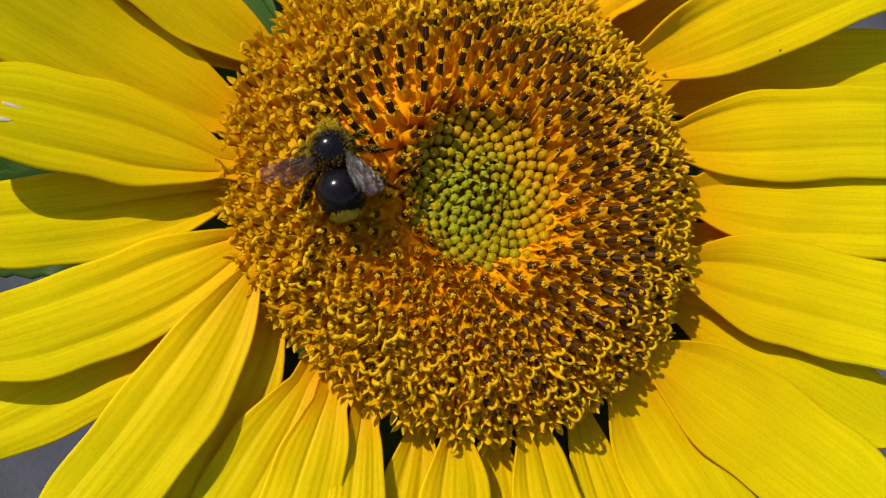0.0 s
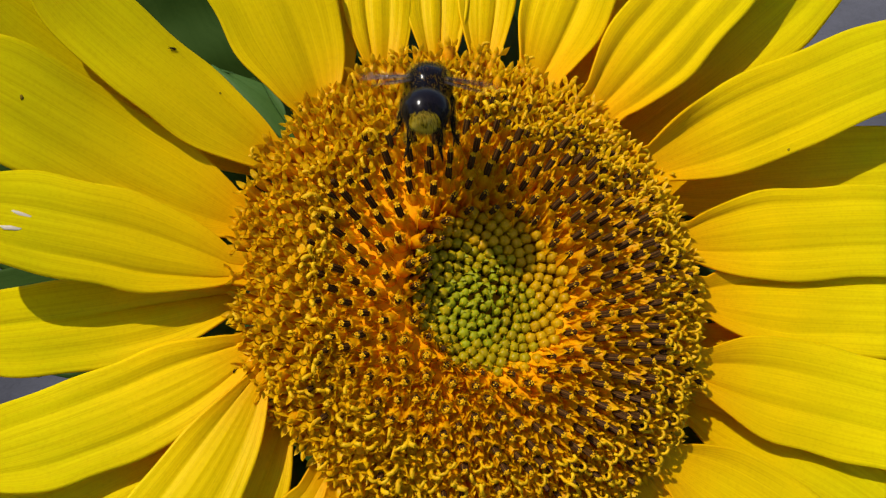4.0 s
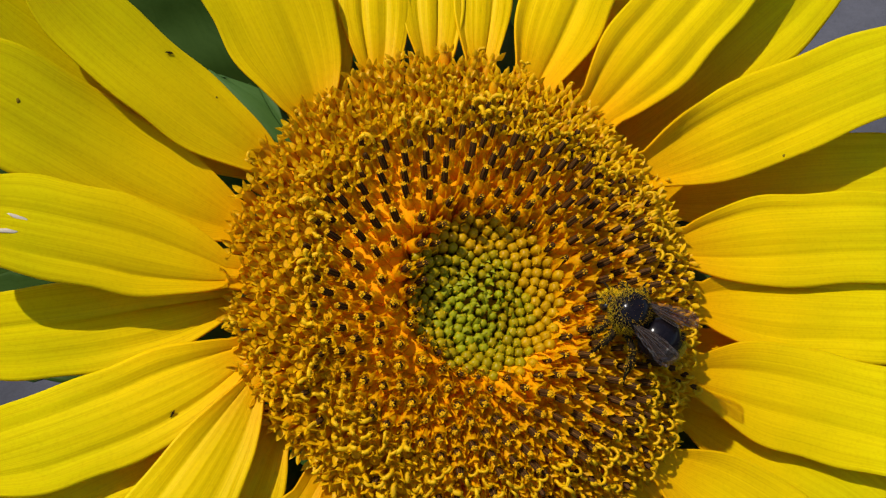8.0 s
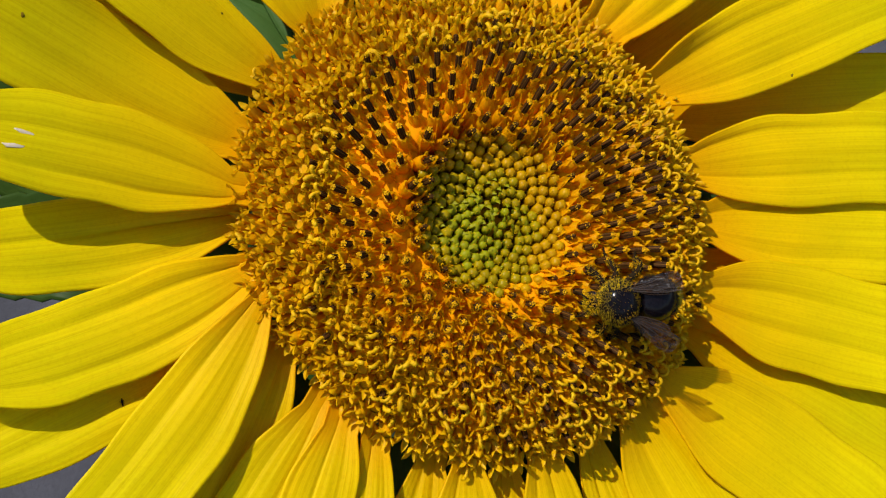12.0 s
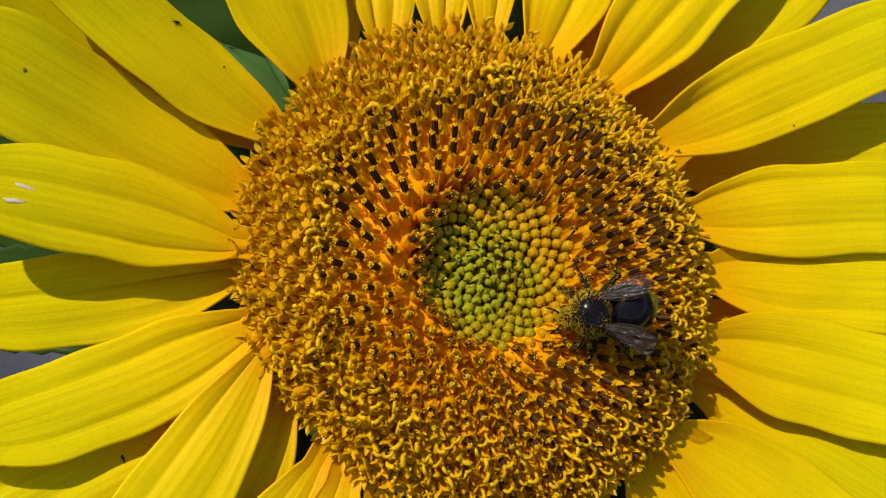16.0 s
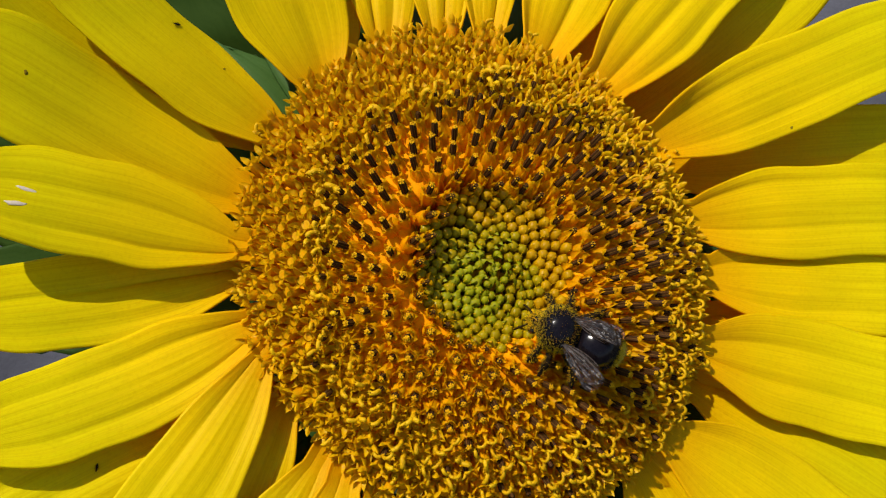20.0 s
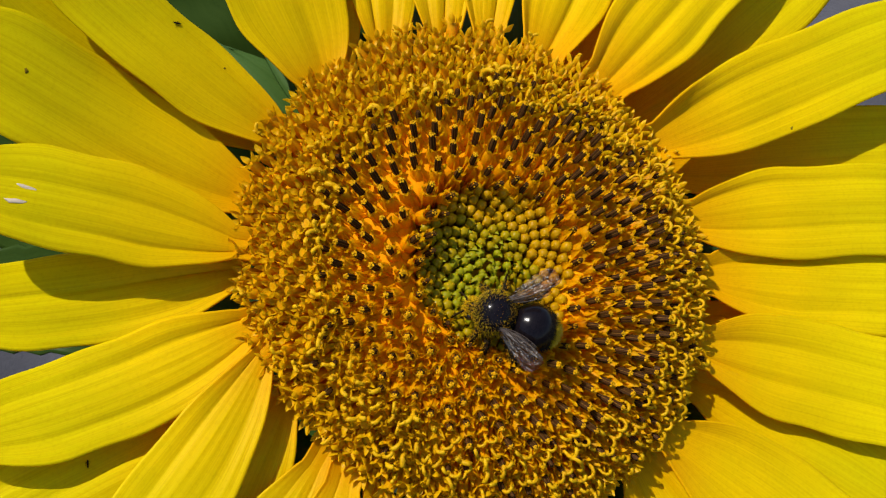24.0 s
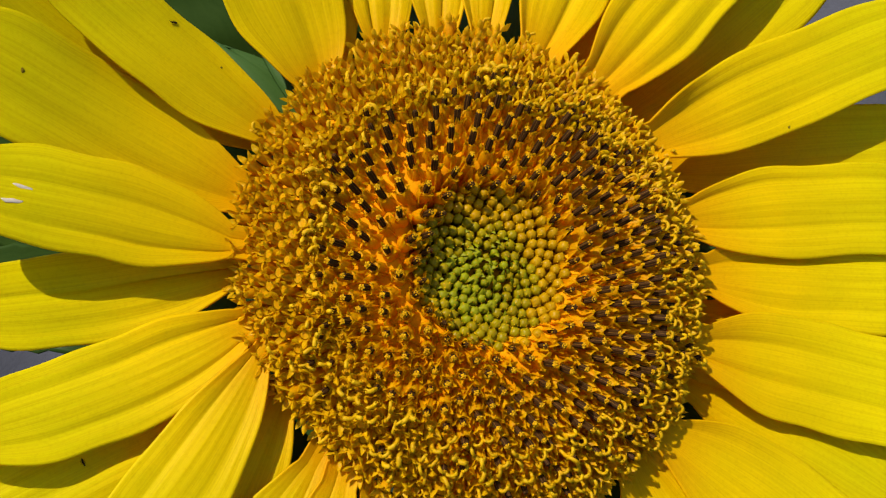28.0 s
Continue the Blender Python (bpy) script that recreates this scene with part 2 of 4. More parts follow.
# ---- mesh building ----
class Shape:
    """Points, faces, one material index a face, and (u, v) a point; millimetres."""

    def __init__(self):
        self.points, self.faces, self.skins, self.uv = [], [], [], []

    def point(self, p, uv=(0.5, 0.5)):
        self.points.append(tuple(p))
        self.uv.append(uv)
        return len(self.points) - 1

    def face(self, corners, skin=0):
        self.faces.append(tuple(corners))
        self.skins.append(skin)

    def rings(self, rings, skin=0, closed=True, cap=True):
        """Skin a row of rings of points, each a list of (place, uv)."""
        rows = [[self.point(*q) for q in ring] for ring in rings]
        n = len(rows[0])
        for a, b in zip(rows, rows[1:]):
            for i in range(n if closed else n - 1):
                j = (i + 1) % n
                self.face((a[i], a[j], b[j], b[i]), skin)
        if cap and closed:
            self.face(rows[0][::-1], skin)
            self.face(rows[-1], skin)
        return rows

    def tube(self, path, radii, sides=6, skin=0, v0=0.0, v1=1.0):
        path = [Vector(p) for p in path]
        up = Vector((0.13, 0.31, 0.94))
        rings = []
        for k, p in enumerate(path):
            way = (path[min(k + 1, len(path) - 1)] - path[max(k - 1, 0)]).normalized()
            side = way.cross(up)
            if side.length < 0.05:
                side = way.cross(Vector((1, 0, 0)))
            side.normalize()
            other = way.cross(side)
            v = v0 + (v1 - v0) * k / (len(path) - 1)
            r = radii[k]
            rings.append([(p + side * (r * math.cos(math.tau * i / sides)) + other * (r * math.sin(math.tau * i / sides)), (i / sides, v)) for i in range(sides)])
        return self.rings(rings, skin)

    def ball(self, centre, radii, across=16, up=10, skin=0, shaper=None):
        centre = Vector(centre)
        rings = []
        for j in range(up + 1):
            a = math.pi * (0.02 + 0.96 * j / up)
            ring = []
            for i in range(across):
                b = math.tau * i / across
                d = Vector((-math.cos(a), math.sin(a) * math.cos(b), math.sin(a) * math.sin(b)))
                q = Vector((d.x * radii[0], d.y * radii[1], d.z * radii[2]))
                if shaper:
                    q = shaper(q, d)
                ring.append((centre + q, (i / across, j / up)))
            rings.append(ring)
        return self.rings(rings, skin)

    def taken(self, other, m):
        """Add another shape, moved by m."""
        n = len(self.points)
        self.points += [tuple(m @ Vector(p)) for p in other.points]
        self.uv += other.uv
        self.faces += [tuple(i + n for i in f) for f in other.faces]
        self.skins += other.skins


def built(name, shape, materials, smooth=True):
    me = bpy.data.meshes.new(name)
    me.from_pydata([[c * MM for c in p] for p in shape.points], [], shape.faces)
    for m in materials:
        me.materials.append(m)
    me.polygons.foreach_set("material_index", shape.skins)
    me.polygons.foreach_set("use_smooth", [smooth] * len(shape.faces))
    layer = me.uv_layers.new(name="UVMap")
    corner = np.empty(len(me.loops), dtype=np.int32)
    me.loops.foreach_get("vertex_index", corner)
    layer.data.foreach_set("uv", np.array(shape.uv, dtype=np.float32)[corner].ravel())
    me.update()
    return me


def part(name, shape, material, parent, label="", m=None):
    """Links a shape, or a mesh made before, as one mesh object under a thing or part."""
    me = shape
    if isinstance(shape, Shape):
        me = built(name, shape, material if isinstance(material, (list, tuple)) else [material])
    ob = new(name, me)
    ob.parent = parent
    if m is not None:
        ob.matrix_basis = m
    return tagged(ob, label)


def at(x, y, z):
    return Matrix.Translation((x * MM, y * MM, z * MM))


# ---- ground ----
def make_ground():
    s = Shape()
    n, half = 40, 150000.0
    line = [math.copysign(abs(k / n * 2 - 1) ** 3, k - n / 2) * half for k in range(n + 1)]
    rows = [[((x, y, 12 * noise.noise(Vector((x, y, 0)) * 0.0011)), (0, 0)) for x in line] for y in line]
    s.rings(rows, 0, closed=False)
    tagged(new("ground", built("ground", s, [SOIL])), "grey bare soil behind the flower, with patchy sun and shade painted into its colour", "ground", kind="structure")


make_ground()

# ---- sunflower ----
plant = tagged(new("sunflower"), "open yellow sunflower with a golden domed disc", "flower")
plant.location = (0, 0.21, 0)
FOOT = Matrix.Translation((0, -0.21, 0))
BLOOM = FOOT @ HEAD
RIM = 40.0


def seat_height(r):
    """The receptacle's surface over the disc's plane."""
    q = min(r / RIM, 1.0)
    return 7.5 * (1 - q**2.3) - 5.6 * math.exp(-((q / 0.355) ** 6)) - 1.2 * math.exp(-(((q - 0.52) / 0.14) ** 2))


def make_receptacle():
    s = Shape()
    radii = (0.01, 4, 8, 12, 13.6, 15, 17, 20, 23, 26, 28, 32, 35, 37, 38.5, 40)
    profile = [(r, seat_height(r) + float(np.interp(r, (13.4, 15, 23, 28, 31), (0, 1.2, 1.7, 1.2, 0)))) for r in radii]
    profile += [(40.5, -2), (38, -7), (34, -13), (22, -18), (12, -23)]
    rings = [[((r * math.cos(math.tau * i / 64), r * math.sin(math.tau * i / 64) * 1.04 + 1.2, z), (i / 64, k / len(profile))) for i in range(64)] for k, (r, z) in enumerate(profile)]
    s.rings(rings)
    s.skins = [1 if f[0] // 64 >= 15 else 0 for f in s.faces]
    part("receptacle", s, [PITH, STEM], plant, "domed orange receptacle with a green back", BLOOM)


make_receptacle()


def make_stem():
    s = Shape()
    top = HEAD @ Vector((0, 0, -0.02))
    back = HEAD.to_3x3() @ Vector((0, 0, -1))
    foot = Vector((0, 0.21, -0.02))
    ends = (top, top + back * 0.16, Vector((0.0, 0.21, 0.75)), foot)
    path = []
    for k in range(33):
        u = k / 32
        w = ((1 - u) ** 3, 3 * u * (1 - u) ** 2, 3 * u * u * (1 - u), u**3)
        p = sum((e * c for e, c in zip(ends, w)), Vector())
        path.append((p - Vector((0, 0.21, 0))) * 1000 + Vector((3 * math.sin(k * 0.7), 2 * math.cos(k * 0.9), 0)) * (u * (1 - u) * 4))
    s.tube(path, [14 if k == 0 else 9.5 + 3.5 * k / 32 for k in range(33)], 14)
    part("stem", s, STEM, plant, "thick ribbed green stem")


make_stem()


PETALS = []


def petal(x, y, z, heading, length, width, bow=0.0, droop=0.06, foot=0.3, rise=0.4, pleat=1.0, curl=0.0):
    """One ray floret of the bloom, from the rim at (x, y, z) out along heading (degrees). It starts as a narrow claw under the
    disc, is widest from rise on, bows sideways, and has pleats that flatten out; curl lifts the foot's left edge."""
    rng = random.Random(int(x * 31 + y * 17 + heading))
    s = Shape()
    long_steps, cross, claw = 40, 32, 5.0
    phase, waves = rng.uniform(0, 6.28), rng.uniform(0.7, 1.3)
    folds, shift, uneven = rng.choice((2.0, 2.5, 3.0)), rng.uniform(-0.25, 0.25), rng.uniform(0, 6.28)
    nick = rng.uniform(-0.25, 0.25)
    rows = []
    for k in range(long_steps + 1):
        u = k / long_steps
        along = -claw + u * (length + claw)
        w = max(along / length, 0.0)
        grow = math.sin(min(w / rise, 1.0) * math.pi / 2) ** 0.85
        half = width / 2 * (foot + (1 - foot) * grow)
        if w > 0.64:
            half *= math.sqrt(max(1 - ((w - 0.64) / 0.36) ** 2.2, 0.0004))
        side = bow * 4 * w * (1 - w)
        lift = -droop * length * (0.8 * w + 0.4 * w * w) + 1.0 * math.sin(w * 5.2 * waves + phase) * w
        fade = 0.35 + 0.65 * math.exp(-((w / 0.55) ** 2))
        row = []
        for i in range(cross + 1):
            v = i / cross * 2 - 1
            c = v + shift
            fold = abs(math.cos(c * math.pi * folds / 2)) ** 0.6 - 0.64
            up = pleat * 0.07 * 2 * half * fade * fold * (1 - 0.5 * v * v) * (0.75 + 0.25 * math.sin(c * 5 + uneven))
            up += 0.08 * math.cos(v * math.pi * 9.5 + phase) * fade * grow
            up += 0.05 * math.cos(v * math.pi * 17 + uneven) * fade * grow
            up += 0.8 * v * v * math.sin(w * 9 * waves + phase * 2 + (1.5 if v > 0 else 0)) * w
            up += 0.22 * half * (1 - grow) * v * v * 1.6
            up += curl * max(v, 0.0) ** 3 * math.exp(-(((w - 0.1) / 0.09) ** 2))
            ragged = 1 + 0.022 * math.sin(w * 21 + phase + (2 if v > 0 else 0)) * abs(v)
            tip = nick * 3 * math.cos(v * 4.5) * max(w - 0.85, 0.0) / 0.15
            row.append(((along + tip, side + v * half * ragged, lift + up), (v * 0.5 + 0.5, u)))
        rows.append(row)
    s.rings(rows, 0, closed=False)
    ob = part("petal", s, RAY, plant, "", BLOOM @ at(x, y, z - 1.5) @ pose(0, 0, 0, 0, 0, heading))
    thick = ob.modifiers.new("thickness", "SOLIDIFY")
    thick.thickness, thick.offset = 0.00035, -1
    dust = Shape()
    for _ in range(34):
        row = rows[int(rng.triangular(5, 32, 7))]
        p = Vector(row[rng.randrange(2, cross - 1)][0]) + Vector((rng.uniform(-0.5, 0.5), rng.uniform(-0.3, 0.3), 0.05))
        r = rng.choice((0.06, 0.08, 0.1, 0.14))
        c = [dust.point(p + Vector(q) * r, (0.5, rng.random())) for q in ((1, 0, 0), (-0.7, 0.8, 0), (-0.6, -0.9, 0), (0, 0, 1))]
        for f in ((0, 1, 3), (1, 2, 3), (2, 0, 3)):
            dust.face([c[i] for i in f])
    tagged(part("pollen_dust", dust, SPECK, ob), kind="stuff")
    PETALS.append(ob)
    return ob


petal(-43.6, 3.1, 2.4, 174, 45, 16.5, -1.1, -0.23, 0.36, 0.40, 1.5)
petal(-42.9, 13.1, -1.0, 159, 52, 19.9, 0.4, -0.28, 0.42, 0.42, 1.1, -1.5)
petal(-38.2, 24.1, -2.6, 155, 54, 16.2, 0.0, -0.29, 0.40, 0.40)
petal(-36.8, 23.7, 1.6, 148, 49, 14.1, 1.0, -0.30, 0.45, 0.36, 1.2)
petal(-28.4, 34.9, 1.2, 122, 45, 22.6, -2.1, -0.27, 0.45, 0.40, 0.6)
petal(-24.9, 39.4, -1.6, 96, 46, 12.7, 0.0, -0.13, 0.55, 0.40)
petal(-16.0, 43.5, 0.4, 92, 46, 13.8, 0.0, -0.11, 0.50, 0.30, 1.7)
petal(-5.1, 45.8, 0.2, 90, 46, 12.9, 0.0, -0.10, 0.50, 0.32, 1.7)
petal(3.9, 47.1, 0.2, 85, 47, 12.0, 0.0, -0.09, 0.50, 0.32, 1.7)
petal(15.0, 45.0, 0.6, 66, 56, 18.6, 0.0, -0.06, 0.50, 0.34, 1.5)
petal(22.9, 44.1, -2.4, 61, 60, 13.8, 0.0, -0.06, 0.50, 0.40)
petal(27.4, 39.1, 1.6, 48, 68, 19.5, 0.0, -0.05, 0.50, 0.32, 1.5)
petal(35.8, 37.6, -5.5, 41, 72, 23.5, 0.0, -0.05, 0.45, 0.40)
petal(37.3, 26.8, 2.0, 24, 83, 18.8, 0.9, -0.05, 0.42, 0.32, 1.0, 2.0)
petal(43.5, 24.5, -6.0, 7, 69, 21.1, 0.7, -0.06, 0.42, 0.40)
petal(43.2, 11.6, 1.0, 4, 66, 18.9, 1.1, -0.06, 0.42, 0.32, 1.3)
petal(46.0, 1.1, 0.2, -1, 61, 19.9, -0.5, -0.06, 0.42, 0.32)
petal(47.4, -6.6, -3.0, -10, 57, 13.8, 0.0, -0.06, 0.50, 0.38)
petal(43.6, -13.1, 1.0, -14, 57, 21.2, 0.9, -0.06, 0.42, 0.34, 1.2)
petal(43.1, -19.8, -3.0, -29, 50, 17.1, 1.1, -0.06, 0.40, 0.38)
petal(34.8, -29.4, 0.8, -37, 58, 21.8, 1.5, -0.06, 0.34, 0.36, 0.6)
petal(29.5, -34.7, -1.0, -61, 48, 21.2, 0.0, -0.06, 0.50, 0.36, 0.6)
petal(20.5, -40.6, -2.6, -74, 41, 10.6, 0.0, -0.04, 0.50, 0.40)
petal(10.2, -43.0, 0.4, -80, 37, 12.9, 0.0, -0.04, 0.50, 0.40)
petal(3.9, -44.4, -2.4, -87, 34, 10.0, 0.0, -0.03, 0.50, 0.40)
petal(-3.8, -44.1, 0.6, -93, 33, 13.3, 0.0, -0.02, 0.45, 0.40)
petal(-9.6, -43.3, -2.2, -102, 34, 11.4, 0.0, -0.02, 0.50, 0.40)
petal(-19.8, -41.2, 0.2, -97, 33, 9.6, 0.0, -0.02, 0.55, 0.40)
petal(-25.7, -37.5, 0.8, -108, 33, 12.7, 0.0, -0.01, 0.50, 0.45, 0.6)
petal(-29.5, -34.1, -0.6, -121, 36, 13.5, 0.0, -0.00, 0.40, 0.45, 0.6)
petal(-35.9, -24.8, -2.0, -116, 42, 15.4, 0.0, -0.00, 0.50, 0.40)
petal(-38.7, -16.1, 2.6, -126, 55, 15.6, 2.3, -0.00, 0.26, 0.46, 1.2)
petal(-41.2, -11.1, 1.0, -157, 48, 15.7, 1.8, -0.04, 0.40, 0.36, 1.4)
petal(-40.7, -20.3, -2.4, -153, 51, 14.0, 0.0, -0.03, 0.40, 0.42, 1.3)
petal(-42.5, -0.9, -1.0, -168, 47, 15.3, 0.6, -0.08, 0.38, 0.40, 1.5)


def bract(angle, length, width, z, lift):
    """A green pointed leaf behind the petals."""
    s = Shape()
    rows = []
    for k in range(13):
        u = k / 12
        half = width / 2 * (1 - u) ** 0.7 * (0.75 + 0.9 * u * (1 - u) * 1.6)
        rows.append([((u * length, v * half, lift * u * u * length - 1.5 * v * v * (1 - u) + 0.4 * math.cos(v * 6)), (v / 2 + 0.5, u)) for v in (-1, -0.66, -0.33, 0, 0.33, 0.66, 1)])
    s.rings(rows, 0, closed=False)
    a = radians(angle)
    ob = part("bract", s, BRACT, plant, "", BLOOM @ at(40 * math.cos(a), 40 * math.sin(a), z) @ pose(0, 0, 0, 0, 0, angle))
    ob.modifiers.new("thickness", "SOLIDIFY").thickness = 0.0006


for k in range(34):
    bract(k * 360 / 34 + random.uniform(-4, 4), random.uniform(22, 31), random.uniform(13, 17), -8.5 - 1.8 * (k % 2), random.uniform(-0.4, -0.15))


def leaf(m, length, width, label=""):
    """A broad heart-shaped leaf with a toothed edge, out along x."""
    s = Shape()
    rows = []
    n, half_n = 60, 14
    for k in range(n + 1):
        u = k / n
        half = width / 2 * max((1 - u) ** 0.75 * (u + 0.03) ** 0.42 * 1.9, 0.01)
        half *= 1 + 0.05 * (1 - 2 * ((u * 21) % 1.0))
        row = []
        for i in range(-half_n, half_n + 1):
            v = i / half_n
            rib = -1.6 * math.exp(-((v * half / 2.5) ** 2))
            side = 1.4 * math.cos((u * length - abs(v) * half * 0.8) * 0.24)
            row.append(((u * length - abs(v) ** 1.5 * half * 0.25, v * half, rib + side * min(abs(v) * 3, 1) + 0.18 * half * v * v + 6 * math.sin(u * 4) - 22 * u * u), (v / 2 + 0.5, u)))
        rows.append(row)
    s.rings(rows, 0, closed=False)
    ob = part("leaf", s, GREEN, plant, label, m)
    ob.modifiers.new("thickness", "SOLIDIFY").thickness = 0.0006
    return ob


# leaves behind the bloom, on its upper and outer sides
leaf(FOOT @ F @ at(20, 10, -150) @ pose(0, 0, 0, 8, -18, 132), 200, 165, "broad dark green toothed leaf")
leaf(FOOT @ F @ at(-5, 12, -80) @ pose(0, 0, 0, -12, 6, 175), 160, 70, "broad dark green toothed leaf")
leaf(FOOT @ F @ at(-25, -11, -50) @ pose(0, 0, 0, 6, 4, 180), 150, 27, "narrow green leaf with a pale toothed edge")
leaf(FOOT @ F @ at(-6, -14, -58) @ pose(0, 0, 0, 0, 2, 226), 72, 52, "dark green leaf in the bloom's shade")


# ---- florets ----
def corolla(rng, length, mouth, lobe, flare, skin=0, curl=0.5, belly=((0.35, 0.95), (0.7, 1.12))):
    """A five-lobed tube, up along z, with pointed lobes; belly gives widths (in mouths) on the way up."""
    s = Shape()
    rings = []
    for r, z in ((0.5, 0.0), *((mouth * w, length * h) for h, w in belly), (mouth, length)):
        rings.append([((r * math.cos(math.tau * i / 10), r * math.sin(math.tau * i / 10), z), (i / 10, 0.75 * z / length)) for i in range(10)])
    rows = s.rings(rings, skin, cap=False)
    top = rows[-1]
    inner = [s.point((mouth * 0.72 * math.cos(math.tau * i / 10), mouth * 0.72 * math.sin(math.tau * i / 10), length - 0.22), (i / 10, 0.72)) for i in range(10)]
    heart = s.point((0, 0, length + 0.25), (0.5, 0.55))
    for i in range(10):
        s.face((top[i], top[(i + 1) % 10], inner[(i + 1) % 10], inner[i]), skin)
        s.face((inner[i], inner[(i + 1) % 10], heart), skin)
    for k in range(5):
        mid = math.tau * (2 * k + 1) / 10
        a, b, c = top[2 * k], top[(2 * k + 1) % 10], top[(2 * k + 2) % 10]
        size, out, bend = lobe * rng.uniform(0.75, 1.2), flare * rng.uniform(0.5, 1.5), curl * rng.uniform(0.4, 1.8)
        side = Vector((-math.sin(mid), math.cos(mid), 0)) + Vector((0, 0, rng.uniform(-0.35, 0.35)))
        way = Vector((math.cos(mid), math.sin(mid), 0))
        p, lean = way * mouth + Vector((0, 0, length)), math.atan(out) * 0.5
        last = (a, b, c)
        for wide, fold, v in ((0.29, 0.34, 0.88), (0.19, 0.28, 0.95)):
            p = p + (way * math.sin(lean) + Vector((0, 0, math.cos(lean)))) * size * 0.36
            lean += bend
            dip = (way * math.cos(lean) - Vector((0, 0, math.sin(lean)))) * size * fold
            row = (s.point(p - side * size * wide, (0, v)), s.point(p + dip, (0.5, v - 0.03)), s.point(p + side * size * wide, (1, v)))
            s.face((last[0], last[1], row[1], row[0]), skin)
            s.face((last[1], last[2], row[2], row[1]), skin)
            last = row
        p = p + (way * math.sin(lean) + Vector((0, 0, math.cos(lean)))) * size * 0.34
        tip = s.point(p, (0.5, 1.0))
        s.face((last[0], last[1], tip), skin)
        s.face((last[1], last[2], tip), skin)
    return s


def anther(rng, length, radius):
    """A dark ribbed tube of five joined anthers, up along z."""
    s = Shape()
    rings = []
    for f, r in ((0, 0.85), (0.12, 1.0), (0.6, 1.08), (0.9, 1.0), (1.0, 0.7)):
        rings.append([((radius * r * (1 if i % 2 else 0.78) * math.cos(math.tau * i / 10), radius * r * (1 if i % 2 else 0.78) * math.sin(math.tau * i / 10), f * length), (i / 10, f)) for i in range(10)])
    s.rings(rings)
    return s


def pollen_tuft(rng, size):
    """A crumbly little crown of pollen."""
    s = Shape()
    clumps = [(Vector((0, 0, 0.02)), 0.62, 1.0)]
    for k in range(5):
        a = (k + rng.uniform(-0.2, 0.2)) * math.tau / 5
        clumps.append((Vector((math.cos(a), math.sin(a), rng.uniform(0.1, 0.5))) * size * 0.42, rng.uniform(0.26, 0.36), rng.uniform(0.9, 1.4)))
    for k in range(11):
        a, e = rng.uniform(0, 6.28), rng.uniform(-0.3, 1.4)
        clumps.append((Vector((math.cos(a) * math.cos(e), math.sin(a) * math.cos(e), math.sin(e))) * size * rng.uniform(0.44, 0.6), rng.uniform(0.1, 0.2), 1.0))
    for d, r, long in clumps:
        out = d.normalized()
        spin = out.to_track_quat("X", "Z").to_matrix() @ Euler((rng.uniform(0, 3), 0, 0)).to_matrix()
        c = [s.point(d + spin @ Vector(q) * r * size, (0.5, rng.random())) for q in ((long, 0, 0), (-1, 0, 0), (0, 1, 0), (0, -1, 0), (0, 0, 1), (0, 0, -1))]
        for x in (0, 1):
            for y in (2, 3):
                for z in (4, 5):
                    s.face((c[x], c[y], c[z]))
    return s


def stigma(rng, size, turn, thick, pair):
    """Two arms that part and curl outwards, thick with pollen."""
    s = Shape()
    s.tube([(0, 0, -1.2), (0, 0, -0.4), (0, 0, 0.3)], [0.26, 0.28, 0.3], 6)
    for way in (1, -1):
        if way < 0 and rng.random() > pair:
            continue
        long, drift = size * rng.uniform(0.75, 1.15), rng.uniform(-0.5, 0.5)
        path, p, a = [], Vector((0, 0, 0.2)), math.pi / 2
        for k in range(11):
            path.append((p.x * way, p.y, p.z))
            p = p + Vector((math.cos(a), drift + 0.2 * rng.uniform(-1, 1), math.sin(a))).normalized() * long / 10
            a -= turn / 10 * rng.uniform(0.85, 1.15) * (0.6 if k < 3 else 1.15)
        s.tube(path, [thick * (0.92 + 0.2 * rng.random()) if k < 10 else thick * 0.6 for k in range(11)], 6)
        for k in range(54):
            p = Vector(path[rng.randrange(1, 11)]) + Vector((rng.gauss(0, 1), rng.gauss(0, 1), rng.gauss(0, 1))).normalized() * thick * 0.95
            c = [s.point(p + Vector(q) * rng.uniform(0.09, 0.17), (0.5, rng.random())) for q in ((1, 0, -0.5), (-0.6, 0.8, -0.5), (-0.6, -0.8, -0.5), (0, 0, 1))]
            for f in ((0, 1, 3), (1, 2, 3), (2, 0, 3)):
                s.face([c[x] for x in f])
    return s


